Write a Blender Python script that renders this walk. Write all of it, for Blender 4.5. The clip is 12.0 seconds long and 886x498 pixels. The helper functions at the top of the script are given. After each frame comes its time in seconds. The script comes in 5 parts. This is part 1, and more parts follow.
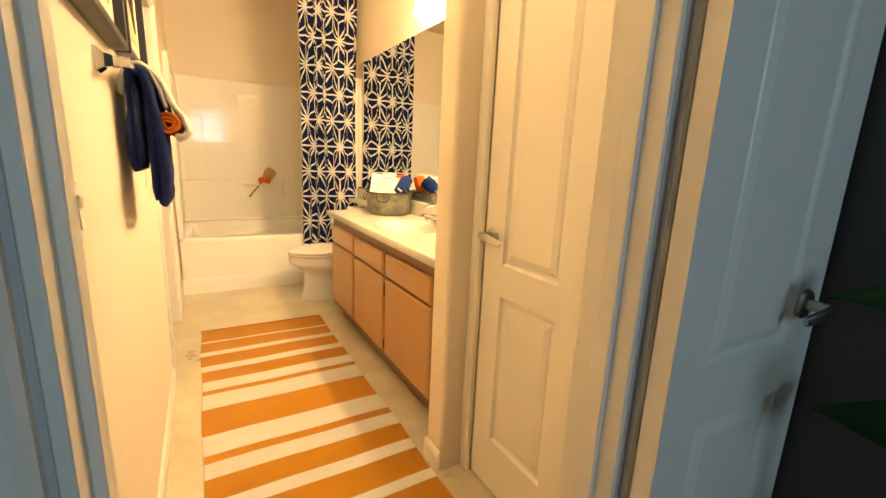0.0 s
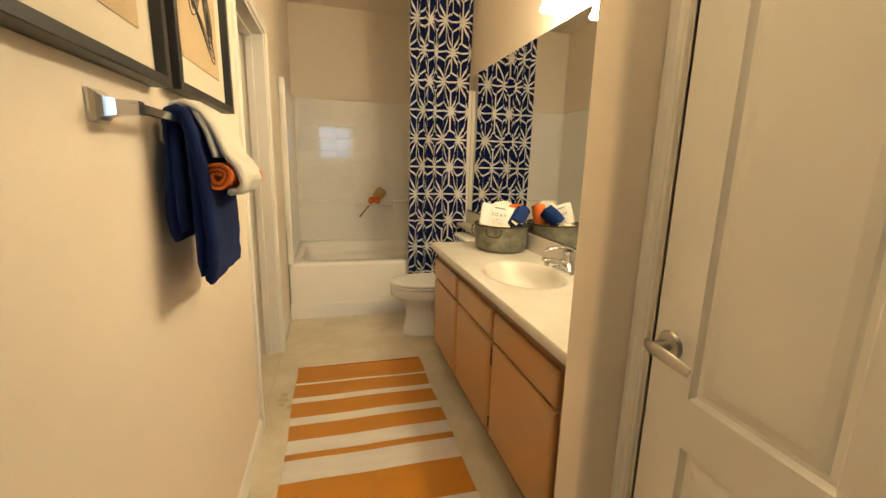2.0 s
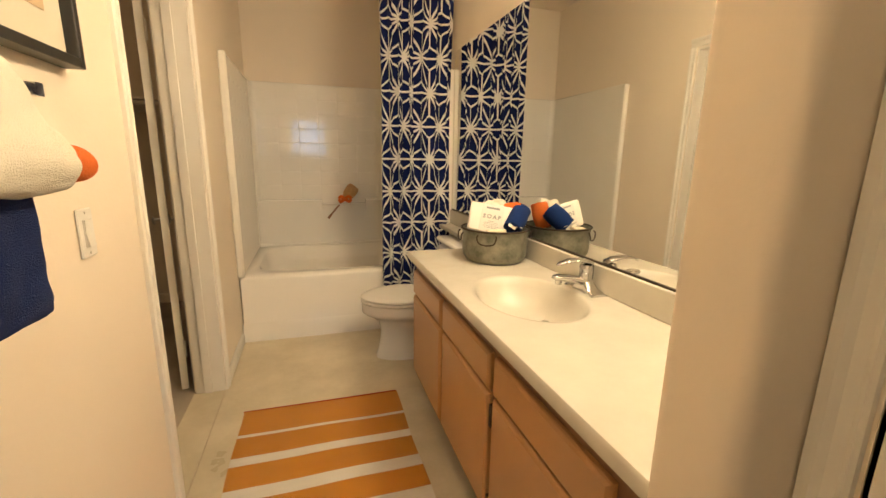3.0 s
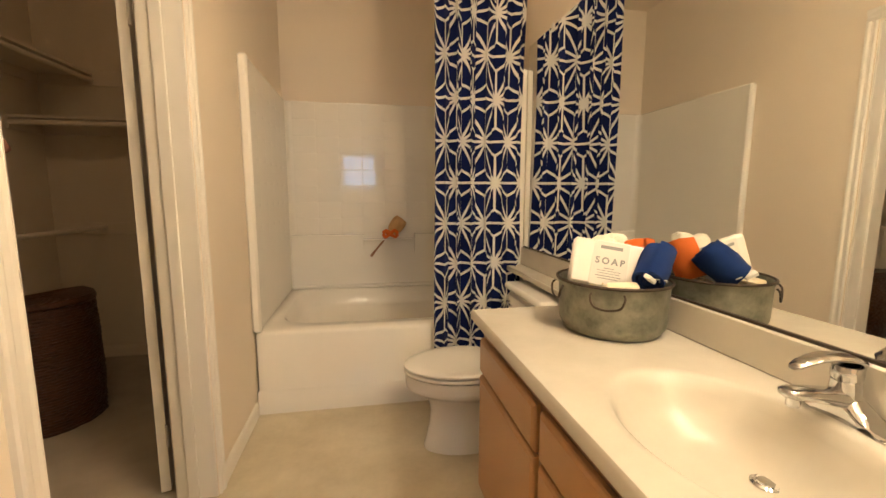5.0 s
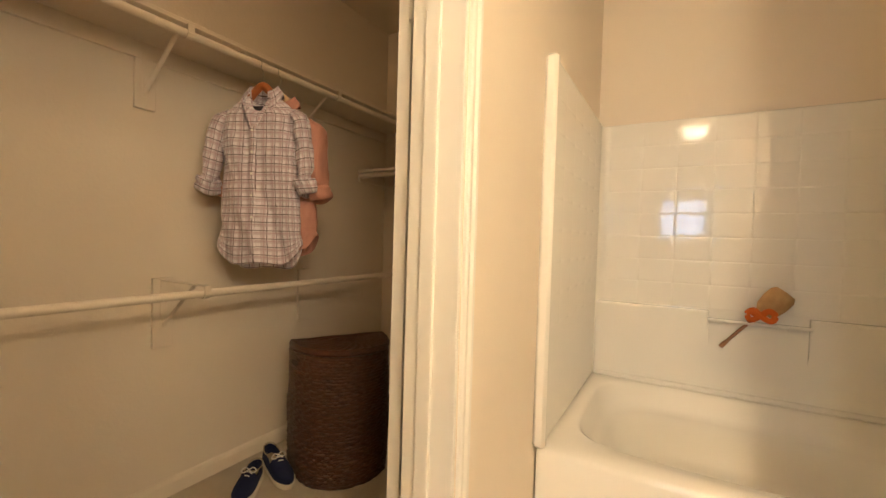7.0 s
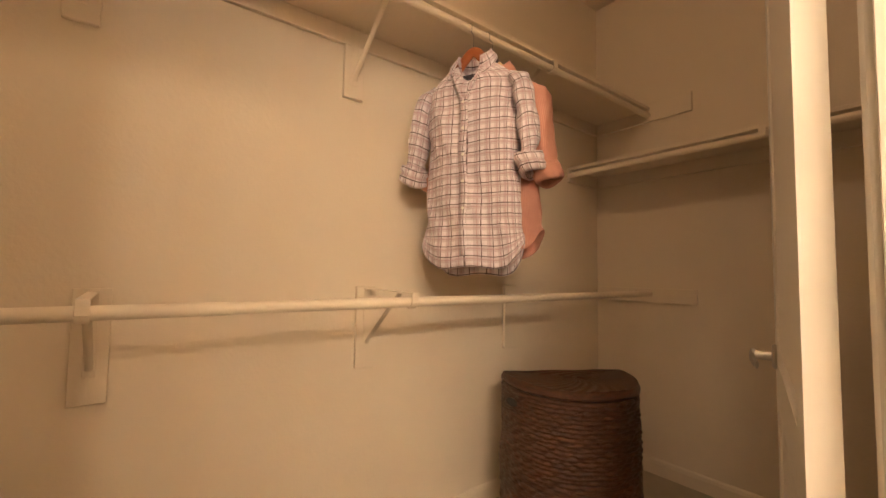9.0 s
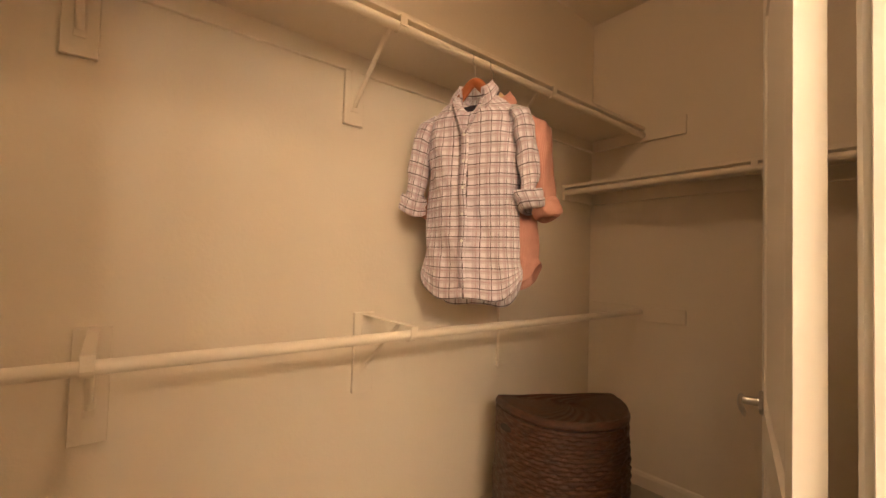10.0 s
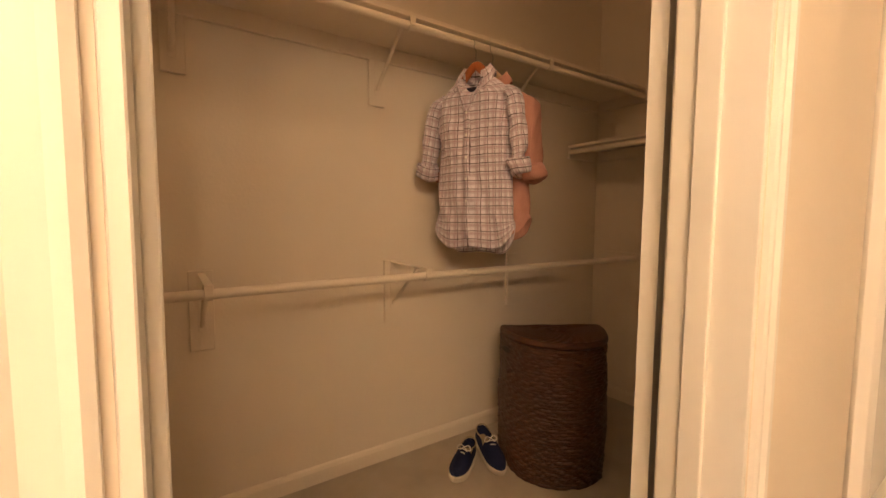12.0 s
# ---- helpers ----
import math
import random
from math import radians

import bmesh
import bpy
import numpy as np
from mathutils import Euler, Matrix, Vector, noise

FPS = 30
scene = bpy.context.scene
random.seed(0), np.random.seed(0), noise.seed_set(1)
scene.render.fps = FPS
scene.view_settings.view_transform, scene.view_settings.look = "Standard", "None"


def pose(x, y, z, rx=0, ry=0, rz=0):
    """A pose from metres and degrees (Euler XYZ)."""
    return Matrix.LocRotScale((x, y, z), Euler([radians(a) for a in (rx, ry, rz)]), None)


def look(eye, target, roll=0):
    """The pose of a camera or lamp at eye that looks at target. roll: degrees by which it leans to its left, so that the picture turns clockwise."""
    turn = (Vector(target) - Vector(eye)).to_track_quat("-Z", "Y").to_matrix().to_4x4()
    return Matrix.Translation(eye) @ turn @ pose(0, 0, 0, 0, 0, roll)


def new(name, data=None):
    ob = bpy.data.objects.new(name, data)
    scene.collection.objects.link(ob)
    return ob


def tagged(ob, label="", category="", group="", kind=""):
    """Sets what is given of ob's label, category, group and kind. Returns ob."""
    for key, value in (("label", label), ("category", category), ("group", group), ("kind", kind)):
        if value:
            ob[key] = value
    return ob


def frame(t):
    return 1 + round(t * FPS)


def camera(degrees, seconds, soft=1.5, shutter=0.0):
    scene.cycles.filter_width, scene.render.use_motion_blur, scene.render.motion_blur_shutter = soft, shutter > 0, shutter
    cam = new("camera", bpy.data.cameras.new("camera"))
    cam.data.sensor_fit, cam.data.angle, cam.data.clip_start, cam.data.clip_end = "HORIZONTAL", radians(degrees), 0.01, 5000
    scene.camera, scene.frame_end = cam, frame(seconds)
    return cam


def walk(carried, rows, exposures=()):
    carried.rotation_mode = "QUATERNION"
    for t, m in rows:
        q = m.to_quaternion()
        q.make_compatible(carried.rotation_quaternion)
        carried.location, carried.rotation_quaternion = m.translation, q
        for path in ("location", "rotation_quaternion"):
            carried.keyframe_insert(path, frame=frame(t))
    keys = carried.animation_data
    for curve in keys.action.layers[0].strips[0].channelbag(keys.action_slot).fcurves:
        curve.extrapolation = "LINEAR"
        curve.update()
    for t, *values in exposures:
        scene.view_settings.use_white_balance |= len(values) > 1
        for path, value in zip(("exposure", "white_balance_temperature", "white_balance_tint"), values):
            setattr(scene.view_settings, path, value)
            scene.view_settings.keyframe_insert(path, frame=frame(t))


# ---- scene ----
cam = camera(93.8, 12.0)
PATH = [
    (0, (0.014, -0.048, 1.213), (1.006, 1.638, 0.798), 2.5),
    (0.5, (0.098, 0.009, 1.276), (0.756, 1.855, 0.877), 1.9),
    (1, (0.165, 0.053, 1.337), (0.635, 1.957, 0.941), 1.8),
    (1.5, (0.176, 0.192, 1.346), (0.628, 2.1, 0.949), 1.8),
    (2, (0.197, 0.417, 1.332), (0.704, 2.309, 0.926), 1.4),
    (2.5, (0.283, 0.678, 1.317), (0.852, 2.55, 0.902), 1.1),
    (2.7, (0.316, 0.776, 1.311), (0.902, 2.641, 0.89), 0.9),
    (4.3, (0.422, 1.366, 1.231), (0.937, 3.262, 0.854), 0.2),
    (4.5, (0.45, 1.431, 1.227), (0.924, 3.343, 0.879), 0.1),
    (5, (0.443, 1.605, 1.233), (0.804, 3.555, 0.973), 0.1),
    (5.5, (0.386, 1.854, 1.275), (0.62, 3.835, 1.13), 0.6),
    (6, (0.364, 2.086, 1.327), (0.349, 4.086, 1.289), 1.3),
    (6.5, (0.347, 2.326, 1.356), (-0.163, 4.260, 1.333), 1.7),
    (7, (0.274, 2.428, 1.255), (-0.717, 4.164, 1.201), 1.7),
    (7.5, (0.14, 2.506, 1.092), (-1.218, 3.972, 1.001), 0.8),
    (9.3, (-0.289, 2.68, 1.093), (-1.88, 3.885, 1.225), 1.1),
    (9.5, (-0.291, 2.675, 1.138), (-1.863, 3.905, 1.259), 1.4),
    (10, (-0.267, 2.632, 1.241), (-1.829, 3.878, 1.309), 1.7),
    (10.5, (-0.204, 2.585, 1.302), (-1.81, 3.777, 1.304), 1.6),
    (11, (-0.097, 2.524, 1.315), (-1.743, 3.676, 1.262), 1.1),
    (11.5, (0.007, 2.512, 1.301), (-1.654, 3.622, 1.201), 0.6),
    (12, (0.096, 2.494, 1.249), (-1.561, 3.604, 1.097), 0.4),
]
EXPOSURES = [
    (0, 0.82, 7900, 8), (0.5, 0.42, 7600, 5), (1.0, 0.22, 6600, 3), (1.5, 0.06, 6000, 1), (2.0, -0.02, 6000, 3), (2.5, 0.04, 6050, 6), (4.5, -0.03, 6000, 11), (5.5, 0.16, 5900, 11), (6.5, 0.55, 5850, 9), (7.5, 0.58, 5950, 11), (9.3, 1.24, 6050, 19), (10.5, 1.14, 6050, 18), (11, 0.98, 6150, 19), (11.5, 0.52, 6750, 20), (12, 0.45, 6750, 24),
]
walk(cam, [(t, look(eye, target, roll)) for t, eye, target, roll in PATH], EXPOSURES)
# ---- light ----
world = bpy.data.worlds.new("sky")
scene.world = world
world.use_nodes = True
wn = world.node_tree
sky = wn.nodes.new("ShaderNodeTexSky")
sky.sky_type = "NISHITA"
sky.sun_disc = False
sky.sun_elevation = radians(40)
sky.sun_rotation = radians(120)
wn.nodes["Background"].inputs["Strength"].default_value = 0.12
wn.links.new(sky.outputs["Color"], wn.nodes["Background"].inputs["Color"])


def area_lamp(name, m, sx, sy, power, colour):
    data = bpy.data.lights.new(name, "AREA")
    data.shape, data.size, data.size_y, data.energy, data.color = "RECTANGLE", sx, sy, power, colour
    ob = new(name, data)
    ob.matrix_world = m
    return ob


# daylight that enters by the bedroom window
area_lamp("window_daylight", look((0.3, -3.2, 1.83), (0.3, 0.0, 1.2)), 0.84, 0.82, 17, (0.40, 0.67, 1.0))
LAMP = 90.0   # glow of the frosted vanity shades
CLOSET_LAMP = 11.0   # glow of the closet ceiling dome
BATH_LAMP = 23.0   # glow of the bathroom ceiling dome


# ---- materials ----
def material(name):
    m = bpy.data.materials.new(name)
    m.use_nodes = True
    return m, m.node_tree, m.node_tree.nodes["Principled BSDF"]


def node(tree, kind, **settings):
    n = tree.nodes.new(kind)
    for key, value in settings.items():
        if key == "operation":
            n.operation = value
        elif key == "blend_type":
            n.blend_type = value
    return n


def math2(tree, op, a, b=None):
    n = node(tree, "ShaderNodeMath", operation=op)
    for i, v in enumerate((a, b)):
        if v is None:
            continue
        if isinstance(v, (int, float)):
            n.inputs[i].default_value = v
        else:
            tree.links.new(v, n.inputs[i])
    return n.outputs[0]


def mix_colour(tree, fac, a, b, blend="MIX"):
    n = tree.nodes.new("ShaderNodeMix")
    n.data_type, n.blend_type = "RGBA", blend
    for sock, v in ((n.inputs[0], fac), (n.inputs[6], a), (n.inputs[7], b)):
        if isinstance(v, (int, float)):
            sock.default_value = v
        elif isinstance(v, tuple):
            sock.default_value = (*v, 1)
        else:
            tree.links.new(v, sock)
    return n.outputs[2]


def noise_tex(tree, scale, detail=3.0, rough=0.55, vec=None):
    n = tree.nodes.new("ShaderNodeTexNoise")
    n.inputs["Scale"].default_value, n.inputs["Detail"].default_value, n.inputs["Roughness"].default_value = scale, detail, rough
    if vec is None:
        tc = tree.nodes.new("ShaderNodeNewGeometry")
        vec = tc.outputs["Position"]
    tree.links.new(vec, n.inputs["Vector"])
    return n.outputs["Fac"]


def ramp(tree, fac, lo, hi):
    n = tree.nodes.new("ShaderNodeMapRange")
    n.inputs["From Min"].default_value, n.inputs["From Max"].default_value = lo, hi
    tree.links.new(fac, n.inputs["Value"])
    return n.outputs["Result"]


def bump(tree, bsdf, height, strength, distance):
    n = tree.nodes.new("ShaderNodeBump")
    n.inputs["Strength"].default_value, n.inputs["Distance"].default_value = strength, distance
    tree.links.new(height, n.inputs["Height"])
    tree.links.new(n.outputs["Normal"], bsdf.inputs["Normal"])


def surface(name, a, b, rough, big=3.0, fine=120.0, relief=0.15, depth=0.002, metal=0.0, rough_var=0.08, sheen=0.0, coat=0.0, stretch=None):
    """Two base colours mixed by a coarse stain, with a fine grain in relief and gloss."""
    m, tree, bsdf = material(name)
    vec = None
    if stretch:
        geo = tree.nodes.new("ShaderNodeNewGeometry")
        mp = tree.nodes.new("ShaderNodeMapping")
        mp.inputs["Scale"].default_value = stretch
        tree.links.new(geo.outputs["Position"], mp.inputs["Vector"])
        vec = mp.outputs["Vector"]
    coarse = noise_tex(tree, big, 4.0, 0.6, vec)
    grain = noise_tex(tree, fine, 2.0, 0.5, vec)
    fac = math2(tree, "ADD", math2(tree, "MULTIPLY", ramp(tree, coarse, 0.3, 0.7), 0.75), math2(tree, "MULTIPLY", grain, 0.25))
    tree.links.new(mix_colour(tree, fac, a, b), bsdf.inputs["Base Color"])
    r = math2(tree, "ADD", math2(tree, "MULTIPLY", coarse, rough_var), rough - rough_var / 2)
    tree.links.new(r, bsdf.inputs["Roughness"])
    bsdf.inputs["Metallic"].default_value = metal
    bsdf.inputs["Specular IOR Level"].default_value = 0.12 if rough >= 0.85 else 0.5
    bsdf.inputs["Sheen Weight"].default_value = sheen
    bsdf.inputs["Coat Weight"].default_value = coat
    if relief:
        bump(tree, bsdf, grain, relief, depth)
    return m


PAINT = surface("beige_wall_paint", (0.80, 0.705, 0.575), (0.83, 0.735, 0.605), 0.62, 1.2, 85.0, 0.16, 0.003)
CLOSET_PAINT = surface("closet_wall_paint", (0.79, 0.69, 0.55), (0.82, 0.72, 0.58), 0.5, 1.2, 85.0, 0.25, 0.003)
CEILING_PAINT = surface("ceiling_paint", (0.79, 0.70, 0.575), (0.82, 0.73, 0.605), 0.75, 1.5, 60.0, 0.5, 0.005)
BEDROOM_PAINT = surface("bedroom_wall_paint", (0.50, 0.50, 0.50), (0.54, 0.54, 0.53), 0.65, 1.2, 85.0, 0.3, 0.004)
# wall colour with the shade beyond the entry door put into it
SHADED_WALL = surface("dark_taupe_shaded_wall", (0.055, 0.046, 0.042), (0.065, 0.055, 0.05), 0.6, 1.2, 85.0, 0.3, 0.004)
TRIM = surface("white_trim_paint", (0.79, 0.755, 0.68), (0.82, 0.785, 0.71), 0.48, 2.0, 40.0, 0.04, 0.001)
DOOR_PAINT = surface("white_door_paint", (0.80, 0.765, 0.69), (0.83, 0.795, 0.72), 0.40, 2.0, 160.0, 0.10, 0.001, stretch=(1, 1, 0.15))
VINYL = surface("mottled_beige_vinyl_floor", (0.48, 0.415, 0.285), (0.69, 0.615, 0.465), 0.30, 3.2, 45.0, 0.05, 0.001, rough_var=0.14)
CARPET = surface("beige_carpet", (0.45, 0.36, 0.245), (0.60, 0.50, 0.36), 0.95, 5.0, 260.0, 1.0, 0.012, sheen=0.3)
ACRYLIC = surface("white_tub_acrylic", (0.86, 0.825, 0.75), (0.88, 0.845, 0.77), 0.06, 2.0, 9.0, 0.05, 0.003, rough_var=0.03)
PORCELAIN = surface("white_porcelain", (0.80, 0.78, 0.74), (0.82, 0.80, 0.76), 0.12, 2.0, 10.0, 0.0, rough_var=0.04)
SEAT = surface("white_toilet_seat_plastic", (0.78, 0.75, 0.69), (0.80, 0.77, 0.71), 0.25, 2.0, 10.0, 0.0)
MARBLE = surface("cream_cultured_marble", (0.52, 0.485, 0.41), (0.60, 0.565, 0.485), 0.24, 5.0, 16.0, 0.0, rough_var=0.10, coat=0.06)
MAPLE = surface("honey_maple_wood", (0.435, 0.238, 0.096), (0.468, 0.264, 0.110), 0.31, 1.2, 40.0, 0.03, 0.0006, rough_var=0.03, stretch=(4, 4, 0.35))
MAPLE_DARK = surface("darker_maple", (0.17, 0.08, 0.032), (0.22, 0.11, 0.045), 0.4, 3.0, 26.0, 0.05, 0.001, stretch=(4, 4, 0.35))
CHROME = surface("polished_chrome", (0.58, 0.58, 0.59), (0.63, 0.63, 0.64), 0.08, 5.0, 30.0, 0.0, metal=1.0, rough_var=0.05)
NICKEL = surface("satin_nickel", (0.52, 0.49, 0.45), (0.58, 0.55, 0.50), 0.30, 6.0, 90.0, 0.03, 0.0005, metal=1.0)
ZINC = surface("weathered_galvanised_zinc", (0.10, 0.105, 0.075), (0.33, 0.325, 0.265), 0.48, 19.0, 70.0, 0.25, 0.0015, metal=0.55, rough_var=0.3)
RUST = surface("rusty_iron_wire", (0.035, 0.026, 0.018), (0.085, 0.060, 0.042), 0.6, 20.0, 120.0, 0.3, 0.001, metal=0.5)
NAVY_TERRY = surface("navy_terry_cloth", (0.006, 0.014, 0.075), (0.010, 0.024, 0.11), 0.95, 14.0, 420.0, 1.0, 0.006, sheen=0.04)
CREAM_TERRY = surface("cream_terry_cloth", (0.76, 0.71, 0.58), (0.82, 0.78, 0.66), 0.95, 14.0, 420.0, 0.9, 0.005, sheen=0.3)
# grey for the cream towel's shaded side, the shade put into the colour
SHADED_CREAM_TERRY = surface("shaded_cream_terry_cloth", (0.34, 0.32, 0.30), (0.40, 0.38, 0.36), 0.95, 14.0, 420.0, 0.9, 0.005, sheen=0.3)
ORANGE_TERRY = surface("burnt_orange_terry_cloth", (0.62, 0.13, 0.02), (0.74, 0.18, 0.035), 0.95, 14.0, 420.0, 0.9, 0.005, sheen=0.04)
BLUE_TERRY = surface("royal_blue_terry_cloth", (0.006, 0.021, 0.105), (0.012, 0.037, 0.16), 0.95, 14.0, 420.0, 0.9, 0.005, sheen=0.04)
BLACK_FRAME = surface("black_picture_frame_wood", (0.012, 0.011, 0.010), (0.02, 0.018, 0.016), 0.42, 6.0, 60.0, 0.06, 0.001)
MATBOARD = surface("cream_mat_board", (0.60, 0.55, 0.44), (0.64, 0.58, 0.47), 0.85, 5.0, 300.0, 0.1, 0.0006)
KRAFT = surface("tan_art_paper", (0.47, 0.36, 0.22), (0.53, 0.41, 0.26), 0.85, 6.0, 240.0, 0.15, 0.0008)
INK = surface("black_ink", (0.03, 0.027, 0.025), (0.05, 0.045, 0.04), 0.7, 8.0, 90.0, 0.0)
PLASTIC = surface("white_switch_plastic", (0.76, 0.73, 0.67), (0.78, 0.75, 0.69), 0.33, 3.0, 30.0, 0.0)
RUG_ORANGE = surface("orange_woven_cotton", (0.48, 0.185, 0.005), (0.56, 0.230, 0.008), 0.92, 9.0, 300.0, 1.0, 0.004, sheen=0.2, stretch=(0.5, 2.5, 1))
RUG_WHITE = surface("off_white_woven_cotton", (0.68, 0.63, 0.55), (0.77, 0.73, 0.65), 0.92, 9.0, 300.0, 1.0, 0.004, sheen=0.2, stretch=(0.5, 2.5, 1))
RUG_RED = surface("dark_red_rug_binding", (0.30, 0.035, 0.015), (0.38, 0.05, 0.02), 0.92, 9.0, 300.0, 1.0, 0.004)
WICKER = surface("dark_brown_woven_seagrass", (0.016, 0.0055, 0.0025), (0.125, 0.046, 0.018), 0.34, 30.0, 160.0, 0.9, 0.004, rough_var=0.3, stretch=(1, 1, 4))
RED_WOOD = surface("reddish_hanger_wood", (0.28, 0.075, 0.02), (0.36, 0.11, 0.03), 0.35, 8.0, 60.0, 0.05, 0.001)
PALE_WOOD = surface("pale_hanger_wood", (0.50, 0.33, 0.18), (0.58, 0.40, 0.23), 0.4, 8.0, 60.0, 0.05, 0.001)
BRISTLE = surface("tan_bath_brush_bristle", (0.48, 0.29, 0.12), (0.62, 0.40, 0.19), 0.85, 30.0, 300.0, 1.0, 0.006)
BRUSH_WOOD = surface("brown_brush_handle_wood", (0.25, 0.12, 0.05), (0.33, 0.17, 0.08), 0.5, 12.0, 80.0, 0.1, 0.001)
CANVAS = surface("navy_shoe_canvas", (0.010, 0.013, 0.040), (0.018, 0.022, 0.055), 0.85, 12.0, 500.0, 0.7, 0.002)
RUBBER = surface("cream_shoe_rubber", (0.66, 0.58, 0.44), (0.72, 0.64, 0.50), 0.55, 9.0, 60.0, 0.08, 0.001)
LACE = surface("white_cotton_lace", (0.72, 0.68, 0.58), (0.78, 0.74, 0.65), 0.9, 20.0, 400.0, 0.6, 0.002)
LINING = surface("tan_shoe_lining", (0.40, 0.31, 0.20), (0.47, 0.37, 0.25), 0.9, 12.0, 300.0, 0.4, 0.002)
PAPER = surface("white_soap_paper", (0.78, 0.75, 0.69), (0.80, 0.77, 0.71), 0.6, 6.0, 120.0, 0.1, 0.0008)
PAPER_BAND = surface("pale_soap_label_paper", (0.70, 0.68, 0.63), (0.73, 0.71, 0.66), 0.65, 6.0, 120.0, 0.1, 0.0008)
PRINT = surface("grey_print", (0.24, 0.24, 0.245), (0.30, 0.30, 0.305), 0.7, 8.0, 90.0, 0.0)
CREAM_SOAP = surface("cream_soap", (0.70, 0.60, 0.42), (0.75, 0.65, 0.47), 0.4, 9.0, 60.0, 0.05, 0.001)
STRAW = surface("pale_straw_filling", (0.60, 0.47, 0.26), (0.72, 0.58, 0.35), 0.8, 40.0, 200.0, 0.8, 0.004)
LEAF = surface("glossy_dark_green_leaf", (0.012, 0.07, 0.012), (0.03, 0.12, 0.022), 0.35, 12.0, 60.0, 0.2, 0.002)
STEM = surface("green_stem", (0.05, 0.09, 0.03), (0.07, 0.12, 0.04), 0.5, 12.0, 60.0, 0.1, 0.001)
POT = surface("dark_ceramic_pot", (0.05, 0.045, 0.04), (0.07, 0.06, 0.055), 0.4, 5.0, 40.0, 0.1, 0.002)
WINDOW_TRIM = surface("white_window_vinyl", (0.76, 0.76, 0.75), (0.79, 0.79, 0.78), 0.4, 3.0, 30.0, 0.0)


def make_mirror():
    m, tree, bsdf = material("silvered_mirror")
    bsdf.inputs["Base Color"].default_value = (0.86, 0.87, 0.85, 1)
    bsdf.inputs["Metallic"].default_value = 1.0
    bsdf.inputs["Roughness"].default_value = 0.012
    return m


def make_glow(name, power, colour=(1.0, 0.77, 0.48, 1)):
    m, tree, bsdf = material(name)
    bsdf.inputs["Base Color"].default_value = (0.9, 0.86, 0.78, 1)
    bsdf.inputs["Roughness"].default_value = 0.4
    bsdf.inputs["Emission Color"].default_value = colour
    bsdf.inputs["Emission Strength"].default_value = power
    return m


def make_glass():
    m, tree, bsdf = material("clear_window_glass")
    bsdf.inputs["Roughness"].default_value = 0.0
    bsdf.inputs["Transmission Weight"].default_value = 1.0
    bsdf.inputs["IOR"].default_value = 1.45
    return m


def make_starburst():
    """Navy cotton printed with twelve-rayed stars whose rays join (UV in metres)."""
    m, tree, bsdf = material("navy_starburst_cotton")
    R = 0.152
    sx, sy = math.sqrt(3) * R, 3 * R
    uv = tree.nodes.new("ShaderNodeUVMap")
    sep = tree.nodes.new("ShaderNodeSeparateXYZ")
    tree.links.new(uv.outputs["UV"], sep.inputs[0])
    u, v = sep.outputs[0], sep.outputs[1]

    def cell(off):
        a = math2(tree, "SUBTRACT", math2(tree, "FLOORED_MODULO", math2(tree, "ADD", u, sx * off), sx), sx / 2)
        b = math2(tree, "SUBTRACT", math2(tree, "FLOORED_MODULO", math2(tree, "ADD", v, sy * off), sy), sy / 2)
        l = math2(tree, "SQRT", math2(tree, "ADD", math2(tree, "MULTIPLY", a, a), math2(tree, "MULTIPLY", b, b)))
        return a, b, l

    a0, b0, l0 = cell(0.0)
    a1, b1, l1 = cell(0.5)
    pick = math2(tree, "LESS_THAN", l1, l0)

    def choose(p, q):
        return math2(tree, "ADD", p, math2(tree, "MULTIPLY", pick, math2(tree, "SUBTRACT", q, p)))

    x, y, l = choose(a0, a1), choose(b0, b1), choose(l0, l1)
    ang = math2(tree, "ARCTAN2", y, x)
    step = math.pi / 6
    fold = math2(tree, "ABSOLUTE", math2(tree, "SUBTRACT", math2(tree, "FLOORED_MODULO", math2(tree, "ADD", ang, step / 2), step), step / 2))
    ray = math2(tree, "MULTIPLY", l, math2(tree, "SINE", fold))
    on_ray = math2(tree, "LESS_THAN", ray, math2(tree, "SUBTRACT", 0.0080, math2(tree, "MULTIPLY", l, 0.008)))
    core = math2(tree, "LESS_THAN", l, 0.029)
    line = math2(tree, "MAXIMUM", on_ray, core)
    weave = noise_tex(tree, 500.0, 2.0)
    fade = noise_tex(tree, 6.0, 3.0)
    navy = mix_colour(tree, fade, (0.003, 0.008, 0.056), (0.005, 0.012, 0.078))
    white = mix_colour(tree, fade, (0.72, 0.70, 0.65), (0.79, 0.77, 0.72))
    tree.links.new(mix_colour(tree, line, navy, white), bsdf.inputs["Base Color"])
    bsdf.inputs["Roughness"].default_value = 0.85
    bsdf.inputs["Specular IOR Level"].default_value = 0.15
    bump(tree, bsdf, weave, 0.3, 0.001)
    return m


